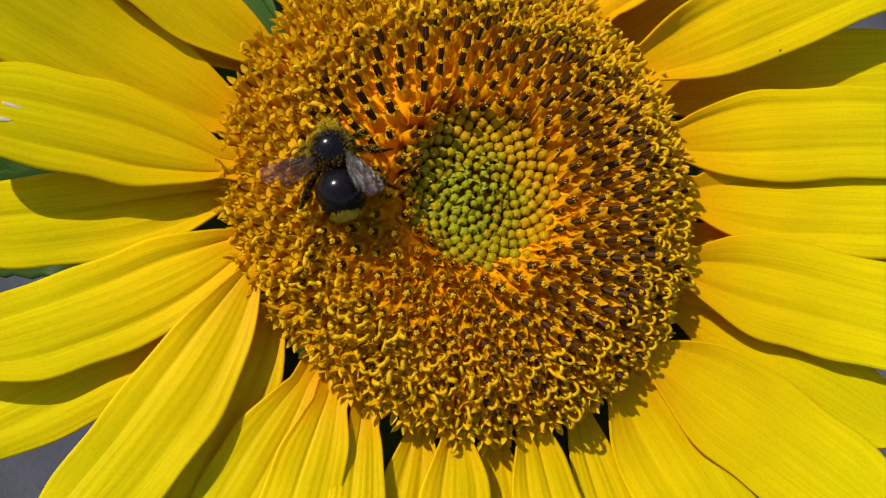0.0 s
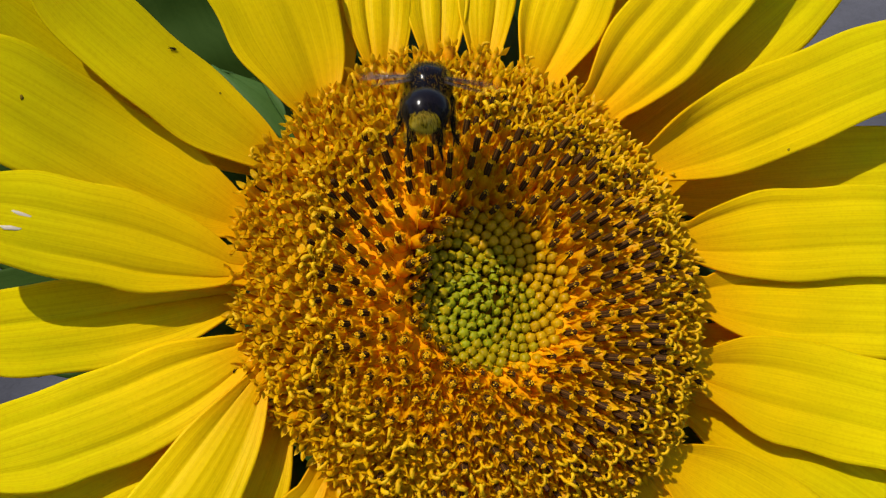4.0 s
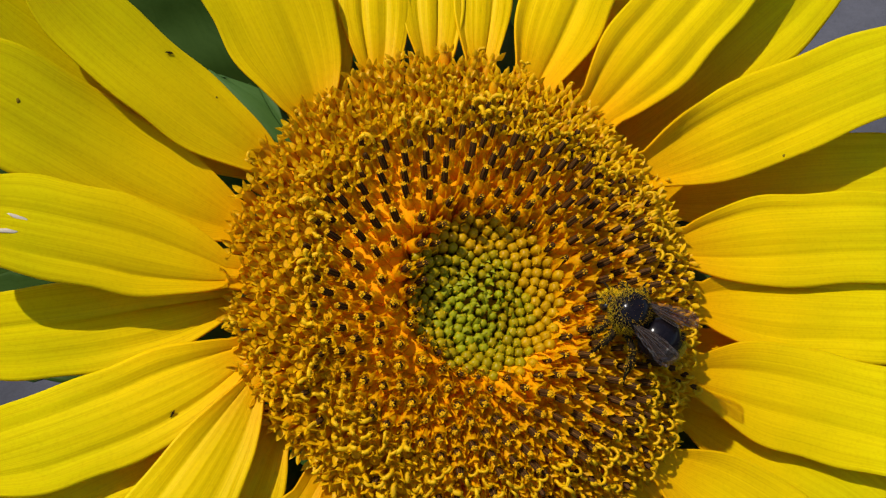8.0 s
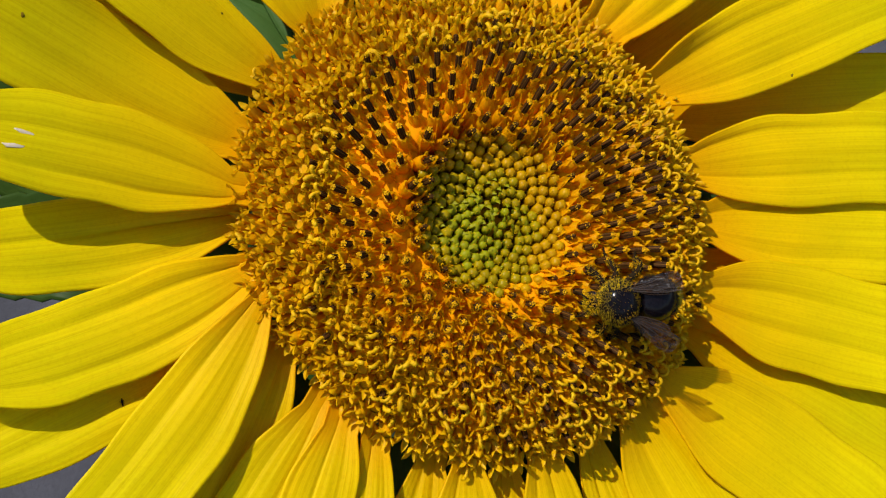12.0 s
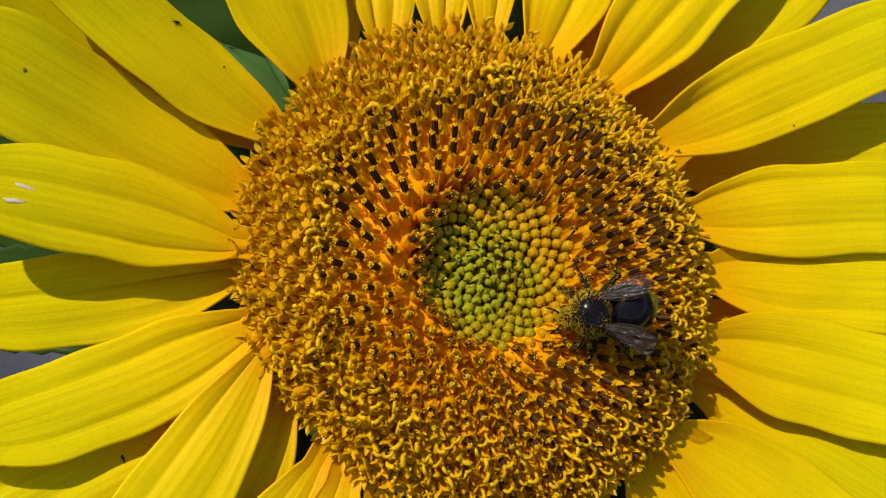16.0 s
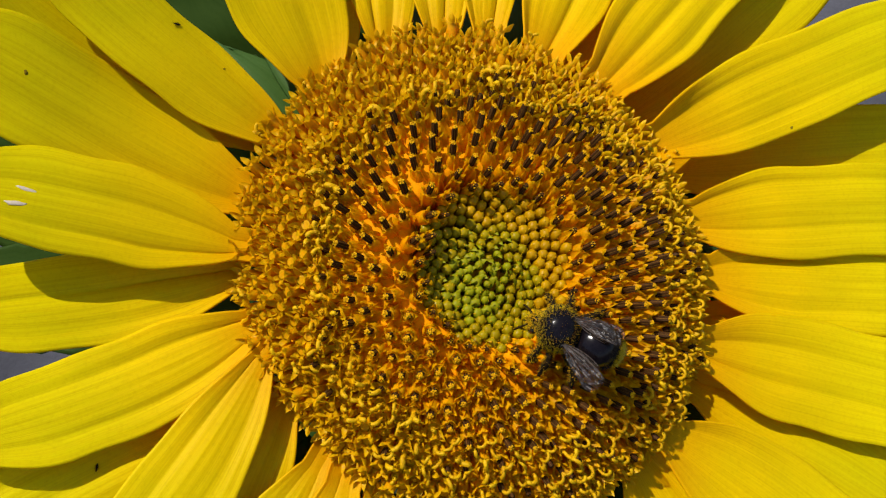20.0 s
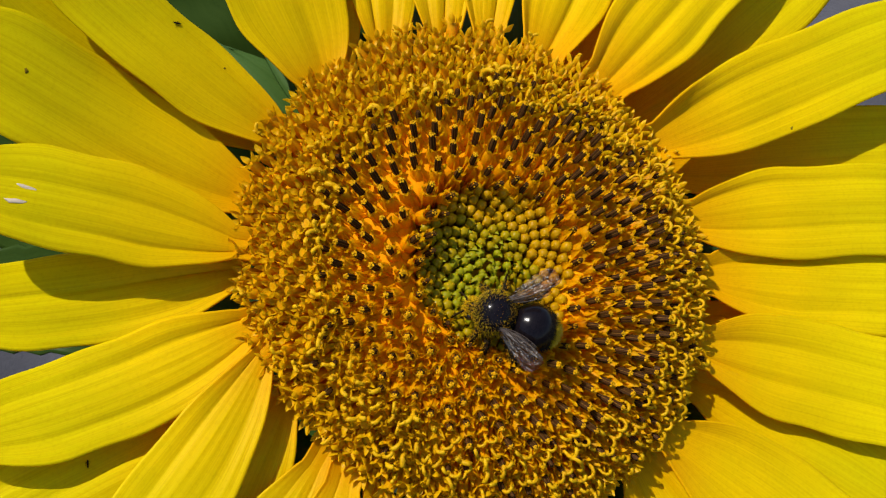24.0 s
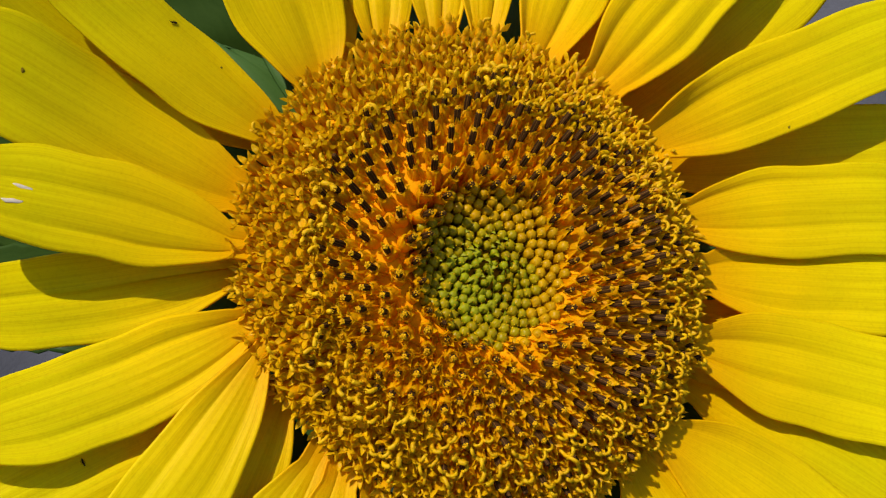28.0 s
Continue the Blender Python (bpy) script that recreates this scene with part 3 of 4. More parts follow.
def bud(rng):
    """A closed floret: a blunt knob of five folded lobes that meet in a point, with pale crumbs on its edges."""
    s = Shape()
    rings = []
    w = rng.uniform(0.93, 1.03)
    tip = Vector((rng.uniform(-0.2, 0.2), rng.uniform(-0.2, 0.2), 0))
    for r, z, rib in ((0.6, -2.0, 0.0), (0.86, -0.6, 0.02), (0.98, 0.3, 0.03), (1.0, 0.8, 0.05), (0.93, 1.25, 0.06), (0.74, 1.58, 0.07), (0.5, 1.76, 0.08), (0.22, 1.84, 0.05), (0.02, 1.86, 0.0)):
        ring = []
        for i in range(20):
            t = math.tau * i / 20
            e = w * r * (1 + rib * (2 * abs(math.cos(2.5 * t)) - 1.2))
            ring.append((Vector((e * math.cos(t), e * math.sin(t), z)) + tip * max(z, 0) * 0.5, (i / 20, (z + 2) / 4.2)))
        rings.append(ring)
    s.rings(rings)
    for k in range(12):
        t = rng.randrange(5) * math.tau / 5 + rng.uniform(-0.2, 0.2) if k < 9 else rng.uniform(0, 6.28)
        z = rng.uniform(0.4, 1.8)
        e = float(np.interp(z, [0.3, 0.8, 1.25, 1.58, 1.76, 1.84], [0.98, 1.0, 0.93, 0.74, 0.5, 0.22])) * 1.03
        p = Vector((w * e * math.cos(t), w * e * math.sin(t), z)) + tip * z * 0.5
        c = [s.point(p + Vector(q) * rng.uniform(0.1, 0.18), (0.5, 0.9)) for q in ((1, 0, -0.2), (-0.7, 0.8, 0), (-0.7, -0.8, 0), (0.3, 0.2, 1.1))]
        for f in ((0, 1, 3), (1, 2, 3), (2, 0, 3)):
            s.face([c[x] for x in f], 1)
    return s


def scale_leaf(rng):
    """A narrow green scale among the youngest buds."""
    s = Shape()
    rows = []
    for k in range(6):
        u = k / 5
        half = 1.1 * (1 - u**2.2) * (0.75 + 0.5 * u)
        rows.append([((0.2 + 1.9 * u * u, v * half, -0.5 + 2.7 * u - 0.4 * v * v), (v / 2 + 0.5, u)) for v in (-1, 0, 1)])
    s.rings(rows, 0, closed=False)
    return s


def chaff(rng, length):
    """A stiff pointed scale that stands between the florets, its back outwards."""
    s = Shape()
    rows = []
    for k in range(6):
        u = k / 5
        half = 1.15 * (1 - u**2.2) * (0.8 + 0.3 * u) + 0.02
        rows.append([((0.35 * u * u - 0.5 * (v * v) * half + rng.uniform(-0.05, 0.05), v * half, u * length), (v / 2 + 0.5, u)) for v in (-1, -0.5, 0, 0.5, 1)])
    s.rings(rows, 0, closed=False)
    return s


def variants(name, maker, material, count, *args):
    out = []
    for k in range(count):
        s = maker(random.Random(k * 7 + 3), *args)
        out.append((s, built(name, s, [material, POLLEN], material not in (POLLEN, ANTHER))))
    return out


def vogel(n):
    """Spiral places: close-set buds in the middle, wider-set open florets round them."""
    near, wide = min(n, 203), min(max(n - 203, 0), 188)
    return math.sqrt(0.95 * near + 2.63 * wide + 1.66 * (n - near - wide)), n * 2.399963


def make_florets():
    rng = random.Random(11)
    tubes = variants("floret", corolla, COROLLA_IN, 16, 5.2, 1.0, 1.35, 0.4, 0, 0.25, ((0.3, 1.3), (0.6, 1.42), (0.84, 1.28)))
    curled = variants("floret", corolla, COROLLA_OUT, 14, 4.8, 1.0, 1.75, 1.1, 0, 0.2)
    hooked = variants("floret", corolla, COROLLA_IN, 10, 4.8, 0.98, 1.2, 0.5, 0, 0.3)
    stars = variants("floret", corolla, COROLLA_OUT, 20, 4.2, 0.92, 1.9, 1.1, 0, 0.2)
    opening = variants("floret", corolla, COROLLA_OUT, 8, 4.6, 0.8, 1.1, 0.1, 0, 0.15, ((0.3, 1.25), (0.6, 1.4), (0.84, 1.3)))
    anthers = variants("anther_tube", anther, ANTHER, 3, 3.9, 0.6)
    tufts = variants("pollen_crown", pollen_tuft, POLLEN, 8, 0.82)
    stubs = variants("anther_tube", anther, ANTHER, 3, 2.3, 0.5)
    arms = [*variants("stigma", stigma, STIGMA, 6, 2.9, 2.1, 0.4, 0.75), *variants("stigma", stigma, STIGMA, 6, 2.5, 1.8, 0.38, 0.65)]
    loops = [*variants("stigma", stigma, STIGMA, 5, 3.8, 4.2, 0.3, 0.7), *variants("stigma", stigma, STIGMA, 5, 3.3, 3.4, 0.31, 0.6)]
    buds = {k: variants("bud", bud, m, 3) for k, m in (("g", BUD_GREEN), ("m", BUD_MID), ("y", BUD_GOLD))}
    scales = variants("green_scale", scale_leaf, SCALE_GREEN, 3)
    chaffs = variants("chaff", chaff, COROLLA_IN, 4, 5.6)
    outer_chaffs = variants("chaff", chaff, COROLLA_OUT, 4, 4.6)
    counts = {"tube": 0, "curl": 0, "star": 0}
    rest = {"star": Shape(), "curl": Shape(), "stub": Shape(), "arm": Shape(), "tube": Shape(), "anther": Shape(), "tuft": Shape(), "chaff": Shape()}
    for n in range(940):
        r, a = vogel(n)
        r = max(r + rng.uniform(-0.12, 0.12), 0.05)
        q = r / RIM
        jitter = rng.uniform(-0.045, 0.045)
        opened, faded = 0.665 + 0.03 * math.cos(a + 0.35), 0.82 + 0.1 * math.cos(a + 0.7)
        lean = np.interp(q, [0, 0.28, 0.34, 0.5, 0.75, 1.0], [0, 6, 14, 26, 46, 71]) + rng.uniform(-5, 5) - 34 * min(max((0.46 - q) / 0.1, 0.0), 1.0) * (q > 0.34) * max(math.cos(a - 2.65), 0.0)
        lean += 13 * max(math.cos(a - 2.8), 0.0) * float(np.interp(q, [0.4, 0.46, 0.66, 0.75], [0, 1, 1, 0]))
        slide = 1 - min(q, 1.0) ** 2
        wide = r * (1 + 0.065 * q * q * max(math.cos(a + 0.5), 0.0) + 0.055 * q**4 * max(math.cos(a - 2.2), 0.0) ** 0.6)
        seat = Matrix.Translation((wide * math.cos(a) + 1.0 * slide, wide * math.sin(a) * 1.04 + 1.2 - 2.1 * slide, seat_height(r) - 1.5 * max(q - 0.8, 0) / 0.2 * max(math.cos(a + 0.5), 0.0))) @ pose(0, 0, 0, 0, 0, math.degrees(a) + rng.uniform(-5, 5)) @ pose(0, 0, 0, 0, lean, 0)
        spin = pose(0, 0, 0, 0, 0, rng.uniform(0, 360))
        size = rng.uniform(0.92, 1.08)
        mm = seat.copy()
        mm.translation *= MM
        if r < 13.4:
            ripe = math.hypot(r * math.cos(a) + 3.0, r * math.sin(a) + 2.6) / RIM + rng.uniform(-0.025, 0.025)
            tone = "g" if ripe < 0.15 else "m" if ripe < 0.29 else "y"
            scale = size * (0.6 + 0.4 * min(q / 0.2, 1))
            part("bud", rng.choice(buds[tone])[1], None, plant, "", BLOOM @ mm @ at(0, 0, 1.6) @ spin @ Matrix.Scale(scale, 4))
            middle = math.hypot(r * math.cos(a) + 1.6, r * math.sin(a) + 1.2)
            if middle < 8.5:
                part("green_scale", rng.choice(scales)[1], None, plant, "", BLOOM @ mm @ at(0.4, 0, 1.9) @ pose(0, 0, 0, 0, 0, rng.uniform(130, 230)) @ Matrix.Scale(rng.uniform(0.7, 0.95), 4))
            continue
        kind = "tube" if q + jitter < opened else "curl" if q + jitter < faded else "star"
        counts[kind] += 1
        single = counts[kind] <= 330
        local = mm @ spin @ Matrix.Scale(size, 4)
        big = seat @ spin @ Matrix.Scale(size, 4)
        young = min(max((q - 0.3) / 0.12, 0.0), 1.0)
        if kind != "star" and counts[kind] <= 300:
            part("chaff", rng.choice(chaffs if kind == "tube" else outer_chaffs)[1], None, plant, "", BLOOM @ mm @ at(-1.5, rng.uniform(-0.8, 0.8), -2.0) @ pose(0, 0, 0, 0, 0, rng.uniform(-25, 25)))
        if kind == "tube":
            for _ in range(2):
                rest["chaff"].taken(rng.choice(chaffs)[0], seat @ Matrix.Translation((rng.uniform(-1.2, 1.0), rng.uniform(-1.5, 1.5), rng.uniform(-1.6, 0.0))) @ pose(0, 0, 0, 0, 0, rng.uniform(-40, 40)))
            sink = -2.4 * (1 - young) * (1 - 1.5 * max(math.cos(a - 2.1), 0.0))
            facing = max(math.cos(a + 2.2), 0.0) ** 3
            up = 5.0 + sink * 0.2 - 0.7 * (1 - young) - 0.25 - 1.9 * facing
            low = -1.6 + sink * 0.5
            up += low
            pieces = [(rng.choice(tubes if young > 0.5 else opening), low, 0.78 + 0.22 * young, "tube")]
            pieces += [(rng.choice(anthers), up - 0.4, 0.75 + 0.25 * young, "anther"), (rng.choice(tufts), up + 3.9 * (0.75 + 0.25 * young) - 0.55, 1.0, "tuft")]
        elif kind == "curl":
            sunward = math.cos(a + 0.6) < 0.25
            pieces = [(rng.choice(curled if sunward else hooked), -1.4, 1.0, "curl" if sunward else "tube")]
            if rng.random() < (0.8 if sunward else 0.95):
                pieces.append((rng.choice(loops if rng.random() < 0.5 + 0.7 * math.cos(a + 0.5) else arms), 4.3, rng.uniform(0.85, 1.1), "arm"))
            if rng.random() < 0.65 - 0.5 * max(math.cos(a + 2.36), 0.0):
                pieces.append((rng.choice(stubs), 2.6, 1.0, "stub"))
            else:
                pieces.append((rng.choice(tufts), 3.6, 0.8, "tuft"))
        else:
            pieces = [(rng.choice(stars), rng.uniform(-1.5, 0.0) - 1.2 * max(q - 0.85, 0) / 0.15, 1.0, "star")]
            if rng.random() < (0.35 if q < 0.82 else 0.1):
                pieces.append((rng.choice(arms), 3.7, 0.8, "arm"))
            if rng.random() < 0.7:
                pieces.append((rng.choice(stubs), pieces[0][1] + 2.0, 0.85, "stub"))
        if single:
            body = part("floret", pieces[0][0][1], None, plant, "", BLOOM @ local @ at(0, 0, pieces[0][1]) @ Matrix.Diagonal((pieces[0][2], pieces[0][2], 1, 1)))
            for (s, me), up, scale, _ in pieces[1:]:
                part(me.name.split(".")[0], me, None, body, "", at(0, 0, up - pieces[0][1]) @ Matrix.Scale(scale / pieces[0][2] if scale / pieces[0][2] < 1.3 else 1.3, 4))
        else:
            for (s, me), up, scale, sort in pieces:
                rest[sort].taken(s, big @ Matrix.Translation((0, 0, up)) @ Matrix.Scale(scale, 4))
    skins = {"star": COROLLA_OUT, "curl": COROLLA_OUT, "stub": ANTHER, "arm": STIGMA, "tube": COROLLA_IN, "anther": ANTHER, "tuft": POLLEN, "chaff": COROLLA_IN}
    names = {"star": "floret_bed", "curl": "floret_bed", "stub": "anther_bed", "arm": "stigma_bed", "tube": "floret_bed", "anther": "anther_bed", "tuft": "pollen", "chaff": "chaff_bed"}
    for sort, s in rest.items():
        if s.points:
            tagged(part(names[sort], s, skins[sort], plant, "", BLOOM), kind="stuff")


make_florets()


# ---- bumblebee ----
bee = new("bumblebee")
bee.scale = (1.03, 1.03, 1.03)
tagged(bee, "black bumblebee dusted with yellow pollen, cream tail", "bee")


def hairs(rng, count, spot, length, material, parent, name="fur", sweep=(-0.5, 0, 0.1), label=""):
    """Short tapered hairs; spot(rng) gives a place and an outward way."""
    s = Shape()
    for _ in range(count):
        p, n = spot(rng)
        way = (n + Vector(sweep) * rng.uniform(0.4, 1.2) + Vector((rng.uniform(-0.3, 0.3), rng.uniform(-0.3, 0.3), rng.uniform(-0.3, 0.3)))).normalized()
        side = way.cross(Vector((rng.uniform(-1, 1), rng.uniform(-1, 1), 0.3))).normalized() * 0.03
        other = way.cross(side)
        tip = p + way * length * rng.uniform(0.6, 1.2)
        c = [s.point(q) for q in (p + side, p - side * 0.5 + other * 0.87, p - side * 0.5 - other * 0.87, tip)]
        s.face((c[0], c[1], c[3]))
        s.face((c[1], c[2], c[3]))
        s.face((c[2], c[0], c[3]))
    return part(name, s, material, parent, label)


def ball_spot(centre, radii, keep):
    def spot(rng):
        while True:
            d = Vector((rng.gauss(0, 1), rng.gauss(0, 1), rng.gauss(0, 1))).normalized()
            if keep(d):
                return Vector(centre) + Vector((d.x * radii[0], d.y * radii[1], d.z * radii[2])) * 0.97, d
    return spot


def grains(rng, count, spot, size, parent):
    s = Shape()
    for _ in range(count):
        p, n = spot(rng)
        r = size * rng.uniform(0.6, 1.3)
        c = [s.point(p + n * rng.uniform(0.1, 0.5) + Vector(q) * r, (0.5, rng.random())) for q in ((1, 0, 0), (-1, 0, 0), (0, 1, 0), (0, -1, 0), (0, 0, 1), (0, 0, -1))]
        for x in (0, 1):
            for y in (2, 3):
                for z in (4, 5):
                    s.face((c[x], c[y], c[z]))
    return part("pollen_dust", s, POLLEN, parent, "yellow pollen grains")


def make_bee():
    rng = random.Random(5)
    s = Shape()
    s.ball((3.3, 0, 0.2), (3.4, 3.7, 3.2), 28, 18)
    thorax = part("thorax", s, SHELL, bee, "glossy bald black thorax ringed with hair")
    around = ball_spot((3.3, 0, 0.2), (3.4, 3.7, 3.2), lambda d: d.z < 0.86 or d.x > 0.36 or d.x < -0.32)
    hairs(rng, 7500, around, 0.6, FUR_BLACK, thorax, "fur")
    collar = ball_spot((3.3, 0, 0.2), (3.45, 3.75, 3.25), lambda d: d.z < 0.7 and (d.x > 0.25 or abs(d.y) > 0.75))
    dusted = ball_spot((3.3, 0, 0.2), (3.45, 3.75, 3.25), lambda d: d.z < 0.85)
    hairs(rng, 1100, collar, 0.65, FUR_YELLOW, thorax, "fur", label="yellow pollen-laden hair")
    hairs(rng, 450, dusted, 0.55, FUR_YELLOW, thorax, "fur", label="yellow pollen-laden hair")
    grains(rng, 900, dusted, 0.04, thorax)
    flecks = ball_spot((3.3, 0, 0.2), (3.4, 3.7, 3.2), lambda d: d.z > 0.7)
    grains(rng, 90, flecks, 0.022, thorax)

    def taper(q, d):
        # the abdomen narrows towards its tip and shows shallow rings
        f = 1 - 0.16 * max(-d.x, 0) ** 1.5 + 0.016 * (abs(math.sin(q.x * 1.35 + 0.4)) ** 0.4)
        return Vector((q.x, q.y * f, q.z * f))

    s = Shape()
    s.ball((-3.5, 0, -0.3), (4.0, 3.9, 3.4), 36, 40, 0, taper)
    abdomen = part("abdomen", s, SHELL, bee, "glossy black banded abdomen")
    tail = ball_spot((-3.5, 0, -0.3), (3.95, 3.75, 3.25), lambda d: -0.99 < d.x < -0.86)
    dark = ball_spot((-3.5, 0, -0.3), (4.0, 3.9, 3.4), lambda d: -0.86 < d.x < -0.5)
    hairs(rng, 700, dark, 0.7, FUR_BLACK, abdomen, "fur", (-1.6, 0, 0))
    hairs(rng, 700, tail, 1.1, FUR_CREAM, abdomen, "tail_fur", (-1.3, 0, -0.1), "cream hair on the tail")
    flank = ball_spot((-3.5, 0, -0.3), (4.0, 3.9, 3.4), lambda d: d.z < 0.35 and d.x > -0.75)
    hairs(rng, 900, flank, 0.7, FUR_BLACK, abdomen, "fur", (-0.8, 0, -0.1))
    band = ball_spot((-3.5, 0, -0.3), (4.0, 3.9, 3.4), lambda d: d.x < -0.8)
    hairs(rng, 600, band, 1.0, FUR_YELLOW, abdomen, "fur", (-1.2, 0, 0))
    s = Shape()
    s.tube([(-0.9, 0, -0.2), (0.2, 0, -0.1), (1.2, 0, 0)], [1.5, 1.1, 1.5], 12)
    part("waist", s, SHELL, bee)
    s = Shape()
    s.ball((6.7, 0, -1.8), (1.4, 1.9, 1.9), 20, 12)
    s.tube([(7.4, 0, -2.6), (8.1, 0, -3.6), (8.2, 0, -4.8)], [0.6, 0.45, 0.25], 8)
    head = part("head", s, SHELL, bee, "black hairy head with a short snout")
    face = ball_spot((6.7, 0, -1.8), (1.4, 1.9, 1.9), lambda d: abs(d.y) < 0.8)
    hairs(rng, 500, face, 0.8, FUR_BLACK, head, "fur", (0.2, 0, 0.3))
    hairs(rng, 800, face, 0.9, FUR_YELLOW, head, "fur", (0.3, 0, 0.3), "yellow pollen-caked face")
    grains(rng, 420, face, 0.13, head)
    for side in (1, -1):
        s = Shape()
        s.ball((6.9, 1.55 * side, -1.8), (0.75, 0.55, 1.3), 14, 10)
        part("eye", s, EYE, head)
        s = Shape()
        s.tube([(7.7, 0.5 * side, -1.4), (8.3, 1.1 * side, -1.0), (8.7, 1.5 * side, -1.4), (9.3, 2.0 * side, -2.6), (9.5, 2.2 * side, -3.7)], [0.16, 0.15, 0.17, 0.17, 0.12], 6)
        part("antenna", s, LIMB, head)


make_bee()


def wing_half(u, fore):
    """The leading and trailing edge of a wing at u of its length."""
    if fore:
        return 0.35 + 0.75 * math.sin(math.pi * min(u * 1.02, 1)) ** 0.7 * (0.5 + 0.2 * u), -(0.25 + 3.5 * (u**0.95) * math.sqrt(max(1 - u**7, 0)))
    return 0.3 + 0.55 * math.sin(math.pi * u) ** 0.8, -(0.25 + 2.3 * u**0.9 * math.sqrt(max(1 - u**6, 0)))


def make_wing(side, fore):
    """A wing out along x from its hinge, leading edge outwards."""
    length = 9.2 if fore else 6.7
    s = Shape()
    rows = []
    for k in range(33):
        u = k / 32
        a, b = wing_half(u, fore)
        if u > 0.93:
            f = math.sqrt(max(1 - ((u - 0.93) / 0.07) ** 2, 0.01))
            a, b = a * f, b * f
        row = []
        for i in range(29):
            v = i / 28
            y = a + (b - a) * v
            crumple = 0.13 * math.cos(v * 15 + u * 4) * min(v * 3, 1) + 0.07 * u * math.cos(v * 34 - u * 7) + 0.05 * u * math.sin(u * 22 + v * 9)
            row.append(((u * length, y * side, crumple - 0.9 * u * u * v), (v, u)))
        rows.append(row)
    s.rings(rows, 0, closed=False)
    wing = part("wing", s, FILM, bee, "smoky translucent wing")
    for v0, v1, end in ((0.0, 0.0, 0.95), (0.18, 0.2, 0.9), (0.32, 0.5, 0.8), (0.45, 0.82, 0.72)):
        t = Shape()
        path = []
        for k in range(11):
            u = end * k / 10
            a, b = wing_half(u, fore)
            v = v0 + (v1 - v0) * u / end
            path.append((u * length, (a + (b - a) * v) * side, 0.05 + 0.07 * math.cos(v * 15 + u * 4) * min(v * 3, 1) - 0.9 * u * u * v))
        t.tube(path, [0.09 - 0.005 * k for k in range(11)], 5)
        part("vein", t, VEIN, wing)
    return wing


WINGS = [(make_wing(side, fore), side, fore) for side in (1, -1) for fore in (True, False)]


def make_leg(side, pair):
    """A leg from its hip: thigh up and out, shin down, a thin jointed foot."""
    reach = (1.7, 2.4, 4.2)[pair]
    s = Shape()
    s.tube([(0, 0, 0), (0, 1.2 * side, 0.1), (0, reach * side, 0.5), (0, (reach + 0.4) * side, 0.2)], [0.55, 0.6, 0.5, 0.42], 8)
    shin = ((0, (reach + 0.3) * side, 0.3), (0.1, (reach + 1.4) * side, -1.2), (0.3, (reach + 2.1) * side, -2.8))
    s.tube(shin, [0.42, 0.62 if pair == 2 else 0.48, 0.4], 8)
    s.tube([shin[-1], (0.3, (reach + 2.2) * side, -3.3), (0.4, (reach + 2.3) * side, -3.9)] if pair == 0 else [shin[-1], (0.4, (reach + 2.6) * side, -3.7), (0.7, (reach + 3.3) * side, -4.3), (0.9, (reach + 4.2) * side, -4.5)], [0.38, 0.3, 0.22, 0.12], 6)
    leg = part("leg", s, LIMB, bee, "dark jointed leg with pollen on it")
    rng = random.Random(pair * 2 + (side > 0))

    def spot(r):
        u = r.random()
        p = Vector(shin[0]).lerp(Vector(shin[2]), u) if r.random() < 0.7 else Vector((0, reach * side * (0.3 + 0.7 * u), 0.4))
        n = Vector((r.gauss(0, 1), r.gauss(0, 1), r.gauss(0, 1))).normalized()
        return p + n * 0.45, n

    hairs(rng, 420, spot, 0.75, FUR_BLACK, leg, "fur", (0, 0, -0.4))
    hairs(rng, 90, spot, 0.7, FUR_YELLOW, leg, "fur", (0, 0, -0.3))
    grains(rng, 160 if pair == 2 else 110, spot, 0.11, leg)
    return leg


HIPS = ((4.6, 1.7, -2.3, -12), (3.3, 2.2, -2.2, 8), (1.6, 2.2, -1.9, 56))
LEGS = [(make_leg(side, k), side, k) for side in (1, -1) for k in range(3)]


# ---- small marks and tiny insects on the petals ----
def petal_skin():
    """All petals in the bloom's space, to set small things down on them."""
    points, faces = [], []
    for ob in PETALS:
        m, n = BLOOM.inverted() @ ob.matrix_basis, len(points)
        points += [m @ v.co for v in ob.data.vertices]
        faces += [[n + i for i in f.vertices] for f in ob.data.polygons]
    return BVHTree.FromPolygons(points, faces)


SKIN = petal_skin()
INWARD = TILT.inverted().to_3x3() @ Vector((0, 0, -1))


def on_petal(x, y, z, turn=0.0, lift=0.0):
    """A pose on the skin of the petal at a place of the bloom's space: z along the skin's normal."""
    start = Vector((x, y, z)) * MM - INWARD * 0.03
    hit, n, _, _ = SKIN.ray_cast(start, INWARD)
    if hit is None:
        hit, n = Vector((x, y, z)) * MM, Vector((0, 0, 1))
    if n.z < 0:
        n = -n
        hit = hit + n * 0.00038
    return Matrix.Translation(hit) @ n.to_track_quat("Z", "Y").to_matrix().to_4x4() @ pose(0, 0, 0, 0, 0, turn) @ at(0, 0, lift)


def mark(m, size, stretch, material, name, label):
    s = Shape()
    rng = random.Random(int(size * 100 + stretch * 7))
    ring = [((size * stretch * math.cos(i * 0.5236) * rng.uniform(0.75, 1.25), size * math.sin(i * 0.5236) * rng.uniform(0.75, 1.25), -0.05), (0.5, 0.5)) for i in range(12)]
    top = [((p[0] * 0.85, p[1] * 0.85, 0.02), uv) for p, uv in ring]
    s.rings([ring, top])
    part(name, s, material, plant, label, BLOOM @ m)


